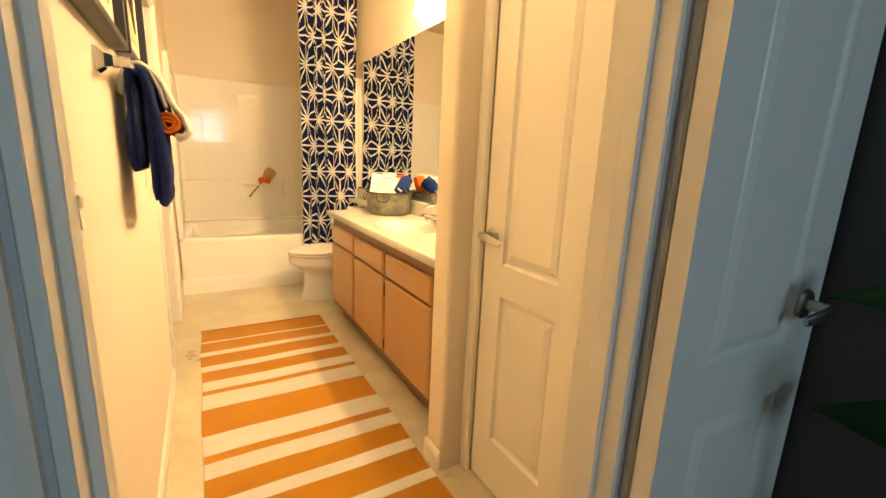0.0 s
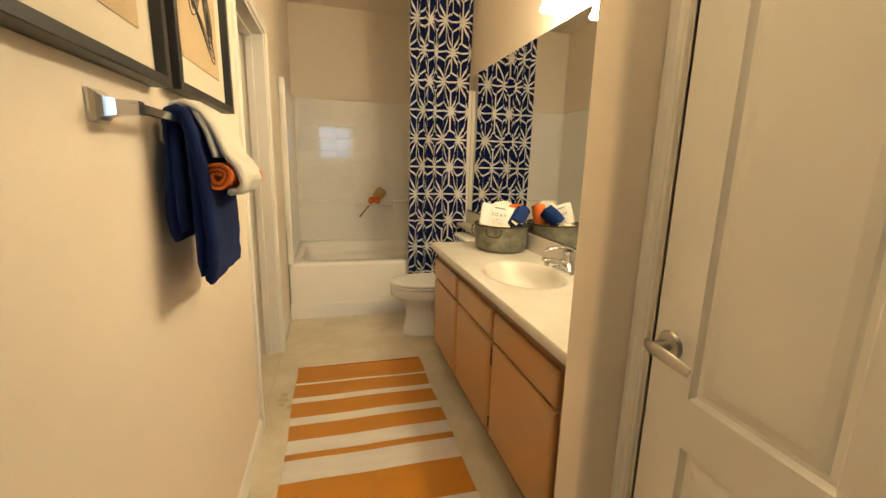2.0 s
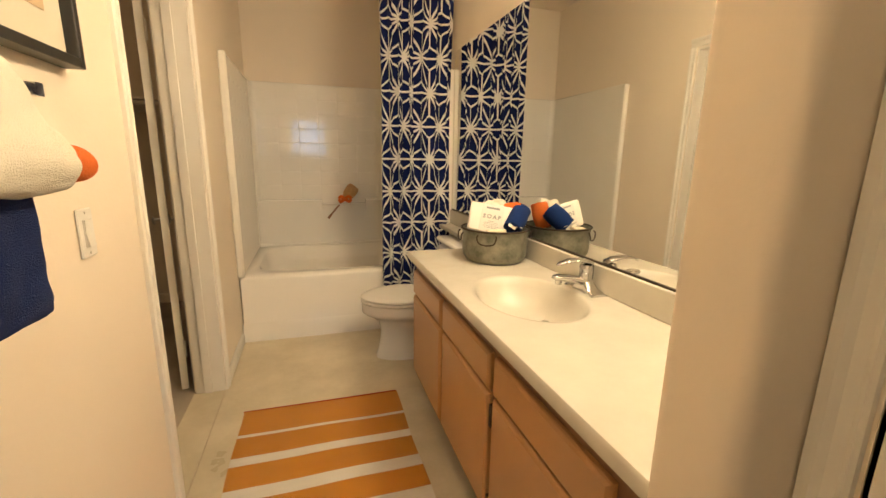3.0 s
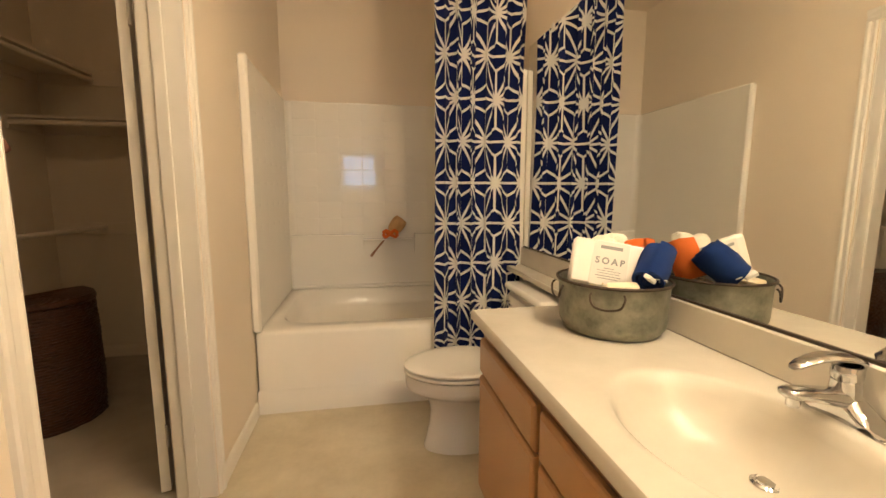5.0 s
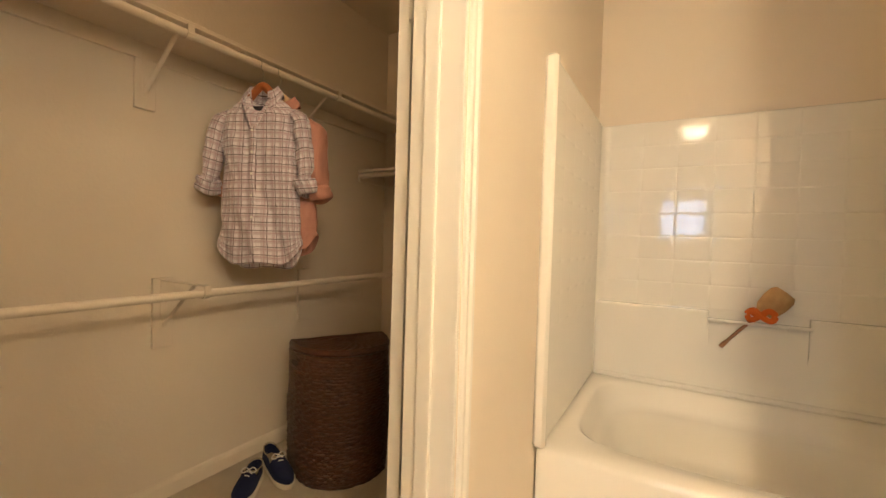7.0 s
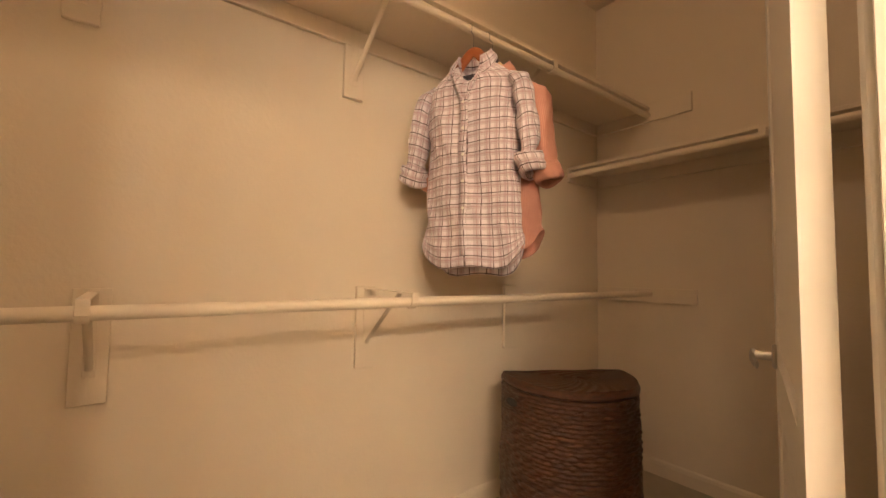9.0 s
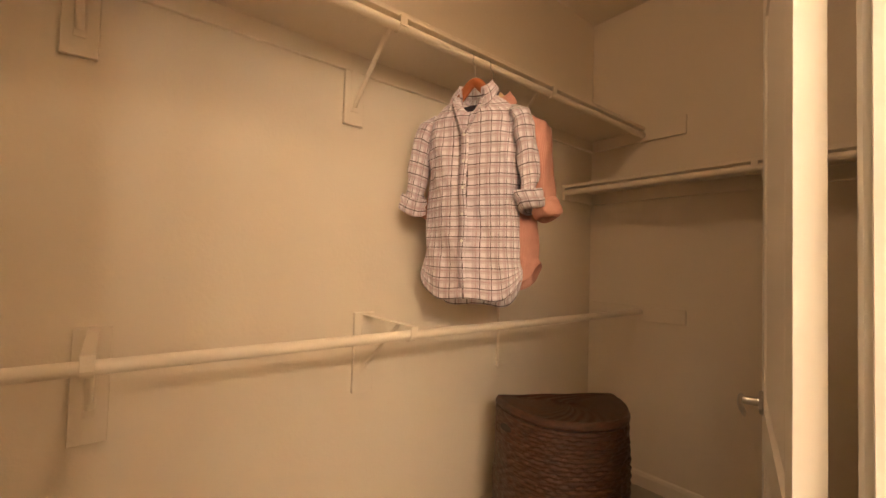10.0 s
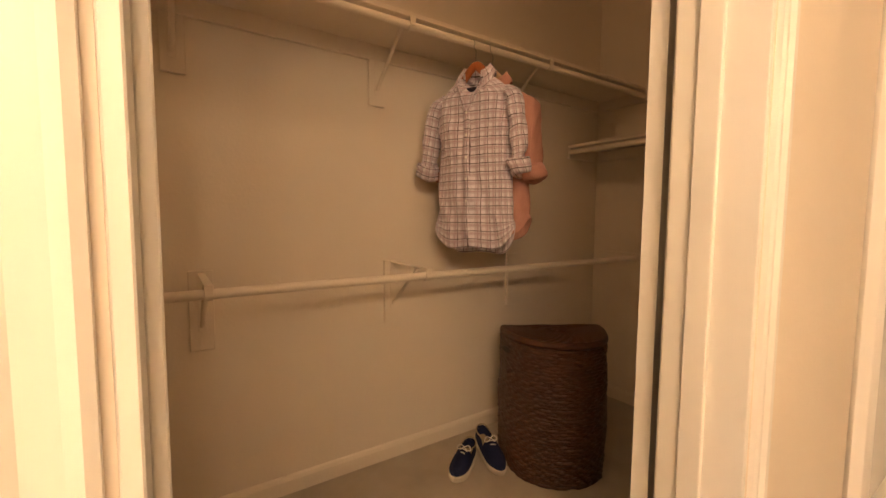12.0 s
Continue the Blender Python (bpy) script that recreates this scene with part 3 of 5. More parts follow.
def superellipse(cx, cy, rx, ry, n, k, z):
    out = []
    for i in range(n):
        a = 2 * math.pi * i / n
        c, s = math.cos(a), math.sin(a)
        out.append(Vector((cx + rx * math.copysign(abs(c) ** (2 / k), c), cy + ry * math.copysign(abs(s) ** (2 / k), s), z)))
    return out


cx, cy = (TX0 + TX1) / 2, (TY + TB) / 2
rx, ry = (TX1 - TX0) / 2, (TB - TY) / 2
N = 96
shell = bmesh.new()
rings = [superellipse(cx, cy, rx, ry, N, 60, 0.0), superellipse(cx, cy, rx, ry, N, 60, TZ - 0.022), superellipse(cx, cy, rx - 0.004, ry - 0.004, N, 50, TZ - 0.008), superellipse(cx, cy, rx - 0.014, ry - 0.014, N, 40, TZ),
         superellipse(cx, cy + 0.02, rx - 0.082, ry - 0.105, N, 5.5, TZ + 0.002), superellipse(cx, cy + 0.02, rx - 0.095, ry - 0.118, N, 5.0, TZ - 0.010),
         superellipse(cx, cy + 0.02, rx - 0.125, ry - 0.140, N, 4.4, TZ - 0.10), superellipse(cx, cy + 0.02, rx - 0.15, ry - 0.160, N, 4.2, TZ - 0.135), superellipse(cx, cy + 0.02, rx - 0.175, ry - 0.185, N, 4.0, TZ - 0.15),
         superellipse(cx, cy + 0.02, rx - 0.23, ry - 0.22, N, 3.8, 0.16), superellipse(cx, cy + 0.02, rx - 0.30, ry - 0.28, N, 3.4, 0.12)]
grid_faces(shell, rings, True, False, True)
part("tub_shell", shell, ACRYLIC, tub, smooth=True, angle=60)
skirt = bmesh.new()
prism(skirt, [(TY - 0.0, 0.0), (TY - 0.006, 0.0), (TY - 0.006, 0.09), (TY - 0.005, 0.11), (TY - 0.003, 0.125), (TY - 0.0008, 0.135), (TY, 0.137)], "x", TX0, TX1)
part("apron_skirt", skirt, ACRYLIC, tub, smooth=True)

SZ = 1.945
surround = thing("tub_surround", (cx, TB, TZ), "glossy white moulded shower surround with embossed tiles", "shower surround")
PB = YB - 0.035                # face of the back panel
PL, PR = XL + 0.03, XR - 0.03
NX0, NX1, NZ0, NZ1 = 0.42, 0.835, 0.58, 0.87
back = part("back_panel", boxes((XL, XR, PB, YB, TZ + 0.002, SZ), bevel=0.006), ACRYLIC, surround, smooth=True)
side_l = part("side_panel", boxes((XL, PL, 3.975, PB, TZ + 0.002, SZ), bevel=0.006), ACRYLIC, surround, smooth=True)
side_r = part("side_panel", boxes((PR, XR, 3.975, PB, TZ + 0.002, SZ), bevel=0.006), ACRYLIC, surround, smooth=True)
part("front_flange", boxes((XL, XL + 0.048, 3.935, 3.975, TZ + 0.002, SZ - 0.004), bevel=0.012), ACRYLIC, surround, smooth=True)
part("front_flange", boxes((XR - 0.048, XR, 3.935, 3.975, TZ + 0.002, SZ - 0.004), bevel=0.012), ACRYLIC, surround, smooth=True)
ledge = bmesh.new()
prism(ledge, [(PL - 0.002, TZ + 0.002), (PR + 0.002, TZ + 0.002), (PR + 0.002, 0.912), (NX1, 0.912), (NX1, NZ0), (NX0, NZ0), (NX0, 0.912), (PL - 0.002, 0.912)], "y", PB - 0.035, PB + 0.002)
front = [e for e in ledge.edges if all(abs(v.co.y - PB + 0.035) < 1e-6 for v in e.verts)]
bmesh.ops.bevel(ledge, geom=front, offset=0.014, segments=4, affect="EDGES", profile=0.5)
part("lower_ledge", ledge, ACRYLIC, surround)
for corner, sx in ((PL, 1), (PR, -1)):
    cove = bmesh.new()
    R = 0.045
    arc_pts = [(corner + sx * (R - R * math.cos(a)), PB - R + R * math.sin(a)) for a in (i * math.pi / 16 for i in range(9))]
    prism(cove, [(corner - sx * 0.002, PB + 0.002)] + arc_pts[::-1], "z", TZ + 0.002, SZ - 0.006)
    part("corner_cove", cove, ACRYLIC, surround, smooth=True, angle=30)
part("soap_ledge", boxes((NX0 - 0.004, NX1 + 0.004, PB - 0.062, PB - 0.030, 0.861, 0.878), bevel=0.006), ACRYLIC, surround, smooth=True)
part("seat_step", boxes((PL, PR, PB - 0.05, PB, TZ - 0.004, TZ + 0.03), bevel=0.012), ACRYLIC, surround, smooth=True)

# vanity, worktop, mirror
VX = 0.835
vanity = thing("bathroom_vanity", (1.11, 2.16, 0), "honey maple bathroom vanity with three drawers and three doors", "cabinet")
# carcass and toe kick are coloured darker than the drawer and door fronts
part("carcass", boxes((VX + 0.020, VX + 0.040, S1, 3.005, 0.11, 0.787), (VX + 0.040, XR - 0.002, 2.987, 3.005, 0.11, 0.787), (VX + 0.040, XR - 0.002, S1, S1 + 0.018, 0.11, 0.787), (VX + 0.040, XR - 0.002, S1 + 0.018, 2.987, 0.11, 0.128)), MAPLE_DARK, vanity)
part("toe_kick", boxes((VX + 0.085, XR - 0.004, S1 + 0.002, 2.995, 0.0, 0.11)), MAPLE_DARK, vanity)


def vanity_front(name, y0, y1, z0, z1):
    bm = bmesh.new()
    b = 0.011
    ring = lambda d, x: [(x, y0 + d, z0 + d), (x, y1 - d, z0 + d), (x, y1 - d, z1 - d), (x, y0 + d, z1 - d)]
    grid_faces(bm, [ring(0, VX + 0.0195), ring(0, VX + 0.010), ring(0.003, VX + 0.005), ring(b, VX), ring(b + 0.002, VX)], True, True, True)
    part(name, bm, MAPLE, vanity)


for y0, y1 in ((1.435, 1.955), (1.985, 2.475), (2.505, 2.995)):
    vanity_front("drawer_front", y0, y1, 0.597, 0.722)
    vanity_front("cabinet_door", y0, y1, 0.15, 0.583)
for y, z in ((1.97, 0.20), (1.97, 0.50), (1.97, 0.53)):
    part("hinge", boxes((VX + 0.004, VX + 0.018, y - 0.008, y + 0.008, z - 0.025, z + 0.025), bevel=0.002), RUST, vanity, "small dark hinge")

CZ = 0.822
top = thing("countertop", (1.1, 2.4, CZ), "cream cultured marble vanity top with an integral oval sink", "countertop")
bx, by, bax, bay = 1.075, 2.185, 0.185, 0.248
M = 72


def outline_point(i):
    a = 2 * math.pi * i / M
    c, s = math.cos(a), math.sin(a)
    lo, hi, x0, x1 = S1 + 0.001, 3.02, 0.808, XR - 0.001
    k = min(((x1 - bx) if c > 0 else (bx - x0)) / max(abs(c), 1e-9), ((hi - by) if s > 0 else (by - lo)) / max(abs(s), 1e-9))
    return bx + k * c, by + k * s


bm = bmesh.new()
corners = [(0.808, S1 + 0.001), (0.808, 3.02), (XR - 0.001, S1 + 0.001), (XR - 0.001, 3.02)]
pts = [outline_point(i) for i in range(M)]
for cxy in corners:
    k = min(range(M), key=lambda i: (pts[i][0] - cxy[0]) ** 2 + (pts[i][1] - cxy[1]) ** 2)
    pts[k] = cxy
ell = lambda f, z: [Vector((bx + bax * f * math.cos(2 * math.pi * i / M), by + bay * f * math.sin(2 * math.pi * i / M), z)) for i in range(M)]
rings = [[Vector((x, y, CZ - 0.034)) for x, y in pts], [Vector((x, y, CZ - 0.008)) for x, y in pts],
         [Vector((x + (0.006 if x < 0.81 else 0), y - (0.006 if y > 3.01 else 0), CZ)) for x, y in pts],
         ell(1.10, CZ), ell(1.03, CZ - 0.001), ell(0.985, CZ - 0.007), ell(0.93, CZ - 0.030), ell(0.84, CZ - 0.065), ell(0.68, CZ - 0.098), ell(0.45, CZ - 0.118), ell(0.12, CZ - 0.125)]
grid_faces(bm, rings, True, False, True)
part("top_and_sink", bm, MARBLE, top, smooth=True, angle=50)
part("banjo_shelf", boxes((1.250, XR - 0.001, 3.02, 3.955, CZ - 0.03, CZ), bevel=0.004), MARBLE, top, smooth=True)
part("backsplash", boxes((XR - 0.021, XR - 0.001, S1 + 0.001, 3.955, CZ, CZ + 0.102), bevel=0.004), MARBLE, top, smooth=True)
bm = bmesh.new()
lathe(bm, [(0, 0), (0.024, 0), (0.026, 0.003), (0.021, 0.006), (0.019, 0.003), (0.016, 0.003), (0.014, 0.007), (0, 0.008)], (1.160, by + 0.004, CZ - 0.120), 28)
part("drain", bm, CHROME, top, "chrome pop-up drain", smooth=True)

mirror = thing("vanity_mirror", (XR, 2.6, 0.93), "large frameless wall mirror above the vanity", "mirror")
part("glass", boxes((XR - 0.006, XR - 0.001, S1 + 0.004, 3.925, 0.930, 2.052)), MIRROR, mirror)
part("bottom_channel", boxes((XR - 0.011, XR - 0.0065, S1 + 0.004, 3.925, 0.9245, 0.9315)), RUST, mirror)
for y in (2.0, 3.62):
    part("clip", boxes((XR - 0.012, XR - 0.0065, y - 0.012, y + 0.012, 2.035, 2.064), bevel=0.002), PLASTIC, mirror, "clear clip")

# vanity light
light = thing("vanity_light", (XR, 2.11, 2.28), "satin nickel vanity light with frosted bell shades", "wall lamp")
part("back_plate", boxes((XR - 0.022, XR - 0.001, 1.51, 2.46, 2.22, 2.31), bevel=0.006), NICKEL, light, smooth=True)
for y in (1.61, 1.86, 2.11, 2.36):
    bm = bmesh.new()
    tube(bm, spline([(XR - 0.022, y, 2.265), (XR - 0.07, y, 2.275), (XR - 0.125, y, 2.245), (XR - 0.14, y, 2.195)], 6), 0.007, 10)
    part("arm", bm, NICKEL, light, smooth=True)
    bm = bmesh.new()
    lathe(bm, [(0, 0.055), (0.014, 0.055), (0.020, 0.04), (0.026, 0.02), (0.029, 0), (0, 0)], (XR - 0.14, y, 2.155), 24)
    part("socket_cup", bm, NICKEL, light, smooth=True)
    bm = bmesh.new()
    lathe(bm, [(0.0, 0.13), (0.028, 0.128), (0.040, 0.11), (0.046, 0.08), (0.049, 0.045), (0.056, 0.015), (0.064, 0.0), (0.060, 0.001), (0.0, 0.03)], (XR - 0.14, y, 2.052), 28)
    part("shade", bm, GLOW, light, "glowing frosted glass shade", smooth=True)

# toilet under the narrow shelf
toilet = thing("toilet", (1.0, 3.50, 0), "white two-piece toilet with the lid closed", "toilet")
ty = 3.495


def oval(x0, x1, hw, z, n=48, egg=0.12):
    c, h = (x0 + x1) / 2, (x1 - x0) / 2
    out = []
    for i in range(n):
        a = 2 * math.pi * i / n
        w = hw * (1 + egg * math.cos(a))
        out.append(Vector((c + h * math.cos(a), ty + w * math.sin(a), z)))
    return out


bm = bmesh.new()
grid_faces(bm, [oval(0.70, 1.12, 0.105, 0.0, egg=0.0), oval(0.70, 1.12, 0.105, 0.018, egg=0.0), oval(0.712, 1.12, 0.097, 0.05, egg=0.0), oval(0.728, 1.12, 0.089, 0.13, egg=0.0), oval(0.732, 1.125, 0.092, 0.20, egg=0.03), oval(0.718, 1.13, 0.110, 0.25, egg=0.08), oval(0.680, 1.15, 0.145, 0.285), oval(0.634, 1.16, 0.174, 0.308), oval(0.616, 1.165, 0.184, 0.322), oval(0.612, 1.165, 0.186, 0.340), oval(0.611, 1.165, 0.186, 0.385)], True, True, True)
part("bowl", bm, PORCELAIN, toilet, smooth=True)
bm = bmesh.new()
grid_faces(bm, [oval(0.640, 1.10, 0.165, 0.385), oval(0.640, 1.10, 0.165, 0.391), oval(0.610, 1.10, 0.187, 0.392), oval(0.605, 1.10, 0.190, 0.397), oval(0.605, 1.10, 0.190, 0.404), oval(0.612, 1.10, 0.186, 0.409)], True, True, True)
part("seat", bm, SEAT, toilet, smooth=True)
bm = bmesh.new()
grid_faces(bm, [oval(0.640, 1.095, 0.165, 0.409), oval(0.640, 1.095, 0.165, 0.415), oval(0.610, 1.10, 0.188, 0.416), oval(0.604, 1.10, 0.191, 0.420), oval(0.604, 1.10, 0.191, 0.427), oval(0.614, 1.095, 0.184, 0.435), oval(0.66, 1.05, 0.15, 0.440), oval(0.75, 0.95, 0.07, 0.442)], True, True, True)
part("lid", bm, SEAT, toilet, smooth=True)
part("tank", boxes((1.192, 1.355, ty - 0.225, ty + 0.225, 0.384, 0.725), bevel=0.025), PORCELAIN, toilet, smooth=True)
bm = bmesh.new()
box(bm, 1.176, 1.36, ty - 0.238, ty + 0.238, 0.726, 0.766, bevel=0.0185, seg=5)
part("tank_lid", bm, PORCELAIN, toilet, smooth=True)
bm = bmesh.new()
tube(bm, [(1.190, ty + 0.17, 0.67), (1.173, ty + 0.17, 0.67), (1.170, ty + 0.15, 0.668), (1.170, ty + 0.10, 0.664)], 0.006, 10)
part("flush_lever", bm, CHROME, toilet, smooth=True)

# shower curtain
curtain = thing("shower_curtain", (1.07, 3.91, 0.30), "navy shower curtain printed with white starbursts", "curtain")
CX0, CX1, CY, CB, CT = 0.818, 1.318, 3.895, 0.30, 2.66


def cloth(s, z):
    """A fold line: s runs 0 to 1 across the gathered cloth."""
    k = 0.35 + 0.65 * min(1.0, max(0.0, (CT - z) / 1.6))
    amp = 0.022 + 0.018 * k
    ph = 2 * math.pi * (6.5 * s + 0.30 * math.sin(5 * s) + 0.05 * math.sin(2.2 * z + 7 * s)) - 0.6
    wave = math.sin(ph) + 0.25 * math.sin(2 * ph + 0.7)
    y = CY + amp * wave * (0.45 + 0.55 * min(1.0, s * 4)) * (0.7 + 0.3 * math.sin(3.1 * s + 1.0)) + 0.006 * math.sin(17 * s + 3 * z)
    x = CX0 + (CX1 - CX0) * (s + 0.022 * math.sin(2 * ph) * min(1.0, s * 4)) + 0.010 * (s - 0.2) * math.sin(3 * z)
    return Vector((x, y, z))


COLS, ROWS = 260, 60
zs = [CB + (CT - CB) * i / (ROWS - 1) for i in range(ROWS)]
arc_len = [0.0]
for j in range(1, COLS):
    arc_len.append(arc_len[-1] + (cloth(j / (COLS - 1), 1.3) - cloth((j - 1) / (COLS - 1), 1.3)).length)
uv_mesh("cloth", ROWS, COLS, lambda i, j: cloth(j / (COLS - 1), zs[i]), lambda i, j: (arc_len[min(j, COLS - 1)] / arc_len[-1] * 1.01 + 0.035, zs[i] - 0.615 + 0.228), STARBURST, curtain, solid=0.0016)
rod = thing("curtain_rod", (0.6, CY, CT + 0.03), "chrome shower curtain rod between the walls", "curtain rod")
bm = bmesh.new()
tube(bm, [(XL + 0.004, CY, CT + 0.035), (XR - 0.004, CY, CT + 0.035)], 0.0125, 16)
part("bar", bm, CHROME, rod, smooth=True)
for x, s in ((XL + 0.001, 90), (XR - 0.001, -90)):
    bm = bmesh.new()
    lathe(bm, [(0, 0), (0.032, 0), (0.030, 0.008), (0.016, 0.014), (0, 0.014)], (0, 0, 0), 24, pose(x, CY, CT + 0.035, 0, s, 0))
    part("flange", bm, CHROME, rod, smooth=True)
for k in range(9):
    x = CX0 + 0.02 + k * (CX1 - CX0 - 0.04) / 8
    bm = bmesh.new()
    tube(bm, [(x, CY + 0.021 * math.cos(a), CT + 0.024 + 0.026 * math.sin(a)) for a in (i * math.pi / 8 for i in range(17))], 0.0018, 6)
    part("curtain_ring", bm, CHROME, rod, smooth=True)

# ---- closet ----
shelf = thing("closet_shelf", (XC + 0.17, 3.2, 2.0), "beige painted closet shelf with a hanging rod", "shelf")
RX = -1.43


def upright_board(y0, y1, z0, z1, parent):
    part("backing_board", boxes((XC + 0.001, XC + 0.018, y0, y1, z0, z1), bevel=0.002), CLOSET_PAINT, parent)


def rod_bracket(y, z, parent):
    """A steel bracket: wall leaf, top arm, slanted brace and the hook that holds the rod."""
    bm = bmesh.new()
    x0 = XC + 0.018
    box(bm, x0, x0 + 0.003, y - 0.014, y + 0.014, z - 0.20, z + 0.036, bevel=0.001)
    box(bm, x0 + 0.002, RX + 0.024, y - 0.013, y + 0.013, z + 0.0295, z + 0.0325, bevel=0.001)
    box(bm, RX + 0.0195, RX + 0.0245, y - 0.013, y + 0.013, z - 0.004, z + 0.031, bevel=0.001)
    tube(bm, [(x0 + 0.004, y, z - 0.18), (x0 + 0.012, y, z - 0.165), (RX - 0.085, y, z + 0.018), (RX - 0.070, y, z + 0.029)], 0.010, 8, flat=0.45)
    rings = []
    for k in range(13):
        a = math.pi * (-0.05 - 0.9 * k / 12)
        rings.append([Vector((RX + r * math.cos(a), y + w, z + r * math.sin(a))) for r, w in ((0.017, -0.012), (0.0215, -0.012), (0.0215, 0.012), (0.017, 0.012))])
    grid_faces(bm, rings, True, True, True)
    return part("rod_bracket", bm, CLOSET_PAINT, parent, smooth=True)


def rail(parent, a, b, r=0.0165):
    bm = bmesh.new()
    tube(bm, [a, b], r, 18)
    return part("hanging_rod", bm, CLOSET_PAINT, parent, smooth=True)


part("shelf_board", boxes((XC + 0.001, RX + 0.012, YN, YC - 0.001, 2.052, 2.070), bevel=0.002), CLOSET_PAINT, shelf)
part("wall_plate", boxes((XC + 0.001, XC + 0.011, 2.14, 2.385, 1.630, 1.646), bevel=0.002), CLOSET_PAINT, shelf)
part("cleat", boxes((XC + 0.001, XC + 0.019, YN, YC - 0.02, 1.982, 2.052), bevel=0.002), CLOSET_PAINT, shelf)
part("end_cleat", boxes((XC + 0.02, -1.195, YC - 0.018, YC - 0.001, 1.985, 2.09), bevel=0.002), CLOSET_PAINT, shelf)
rail(shelf, (RX, YN, 2.022), (RX, YC - 0.018, 2.022))
for y0 in (1.75, 2.497, 3.309, 4.12):
    upright_board(y0, y0 + 0.082, 1.772, 1.982, shelf)
    rod_bracket(y0 + 0.041, 2.022, shelf)
low = thing("hanging_rail", (XC + 0.17, 3.2, 0.7), "beige painted lower closet hanging rail", "rail")
rail(low, (RX, YN, 0.995), (RX, YC - 0.02, 0.995))
part("end_cleat", boxes((XC + 0.02, -1.188, YC - 0.018, YC - 0.001, 0.945, 1.025), bevel=0.002), CLOSET_PAINT, low)
for y0 in (1.76, 2.558, 3.386, 4.20):
    upright_board(y0, y0 + 0.086, 0.720, 1.036, low)
    if y0 < 4.0:
        rod_bracket(y0 + 0.044, 0.995, low)
end_shelf = thing("end_shelf", (-1.0, YC - 0.16, 1.7), "beige painted end wall shelf with a hanging rod", "shelf")
part("shelf_board", boxes((XC + 0.001, XL - TL - 0.002, YC - 0.315, YC - 0.001, 1.712, 1.730), bevel=0.002), CLOSET_PAINT, end_shelf)
part("cleat", boxes((XC + 0.001, XL - TL - 0.002, YC - 0.019, YC - 0.001, 1.642, 1.712), bevel=0.002), CLOSET_PAINT, end_shelf)
part("cleat", boxes((XC + 0.001, XC + 0.019, YC - 0.315, YC - 0.02, 1.642, 1.712), bevel=0.002), CLOSET_PAINT, end_shelf)
rail(end_shelf, (XC + 0.001, YC - 0.30, 1.686), (XL - TL - 0.002, YC - 0.30, 1.686))
bm = bmesh.new()
tube(bm, [(-0.81, YC - 0.02, 1.50), (-0.81, YC - 0.22, 1.705)], 0.009, 8, flat=0.5)
box(bm, -0.823, -0.797, YC - 0.323, YC - 0.02, 1.7065, 1.7115)
box(bm, -0.823, -0.797, YC - 0.3235, YC - 0.3185, 1.680, 1.7115, bevel=0.001)
part("rod_bracket", bm, CLOSET_PAINT, end_shelf, smooth=True)


def ceiling_dome(x, y, glow, label):
    root = thing("ceiling_light", (x, y, H), label, "ceiling lamp")
    bm = bmesh.new()
    lathe(bm, [(0, 0), (0.15, 0), (0.155, -0.012), (0.145, -0.022), (0, -0.022)], (x, y, H - 0.0005), 36)
    part("base_ring", bm, TRIM, root, smooth=True)
    bm = bmesh.new()
    lathe(bm, [(0, -0.023), (0.135, -0.023), (0.140, -0.055), (0.133, -0.092), (0.108, -0.126), (0.070, -0.146), (0.03, -0.154), (0, -0.155)], (x, y, H), 36)
    part("glass_dome", bm, glow, root, "glowing frosted glass dome", smooth=True)
    return root


ceiling_dome(-0.62, 2.95, DOME_GLOW, "white flush closet ceiling light with a glowing frosted dome")
ceiling_dome(0.40, 1.20, BATH_GLOW, "white flush bathroom ceiling light with a glowing frosted dome")

# hamper, a half-moon of woven seagrass
hamper = thing("laundry_hamper", pose(-1.367, 4.15, 0.004, 0, 0, 60), "dark brown woven half-moon laundry hamper with a lid", "laundry hamper")


def d_outline(f, n=90):
    """Flat back along x from -0.265 to 0.265, bulging to -y."""
    a, d, r = 0.265 * f, 0.335 * f, 0.03
    out = []
    for i in range(n):
        s = math.pi * i / (n - 1)
        out.append((-a * math.copysign(abs(math.cos(s)) ** 0.85, math.cos(s)), -d * math.sin(s) ** 0.9))
    return out + [(a * (1 - k / 12) - a * (k / 12), 0.0) for k in range(1, 12)]


HH = 0.655
bm = bmesh.new()
base = d_outline(1.0)
K = len(base)
rows = 130
rings = []
for i in range(rows + 1):
    z = HH * i / rows
    course = int(i / 3)
    bulge = [0.0, 1.0, 0.85][i % 3]
    f = 0.965 + 0.03 * math.sin(math.pi * min(1, z / HH * 1.1))
    ring = []
    for k, (x, y) in enumerate(base):
        wv = math.sin(k * 1.45 + course * math.pi) * 0.0016 + noise.noise(Vector((x * 34, y * 34, course * 3.1))) * 0.0065 + noise.noise(Vector((x * 9, y * 9, z * 7))) * 0.006
        l = math.hypot(x, y + 0.1) or 1.0
        d = 0.0045 * bulge + wv
        ring.append(Vector((x * f + x / l * d, y * f + (y + 0.1) / l * d, z)))
    rings.append(ring)
grid_faces(bm, rings, True, True, True)
part("basket_body", bm, WICKER, hamper, local=True, smooth=True, angle=80)
bm = bmesh.new()
rings = []
for i, (f, z) in enumerate(((0.975, 0.0), (0.990, 0.003), (0.994, 0.009), (0.990, 0.018), (0.970, 0.025))):
    rings.append([Vector((x * f, y * f, HH + 0.002 + z + 0.001 * math.sin(k * 1.1 + i * 2))) for k, (x, y) in enumerate(base)])
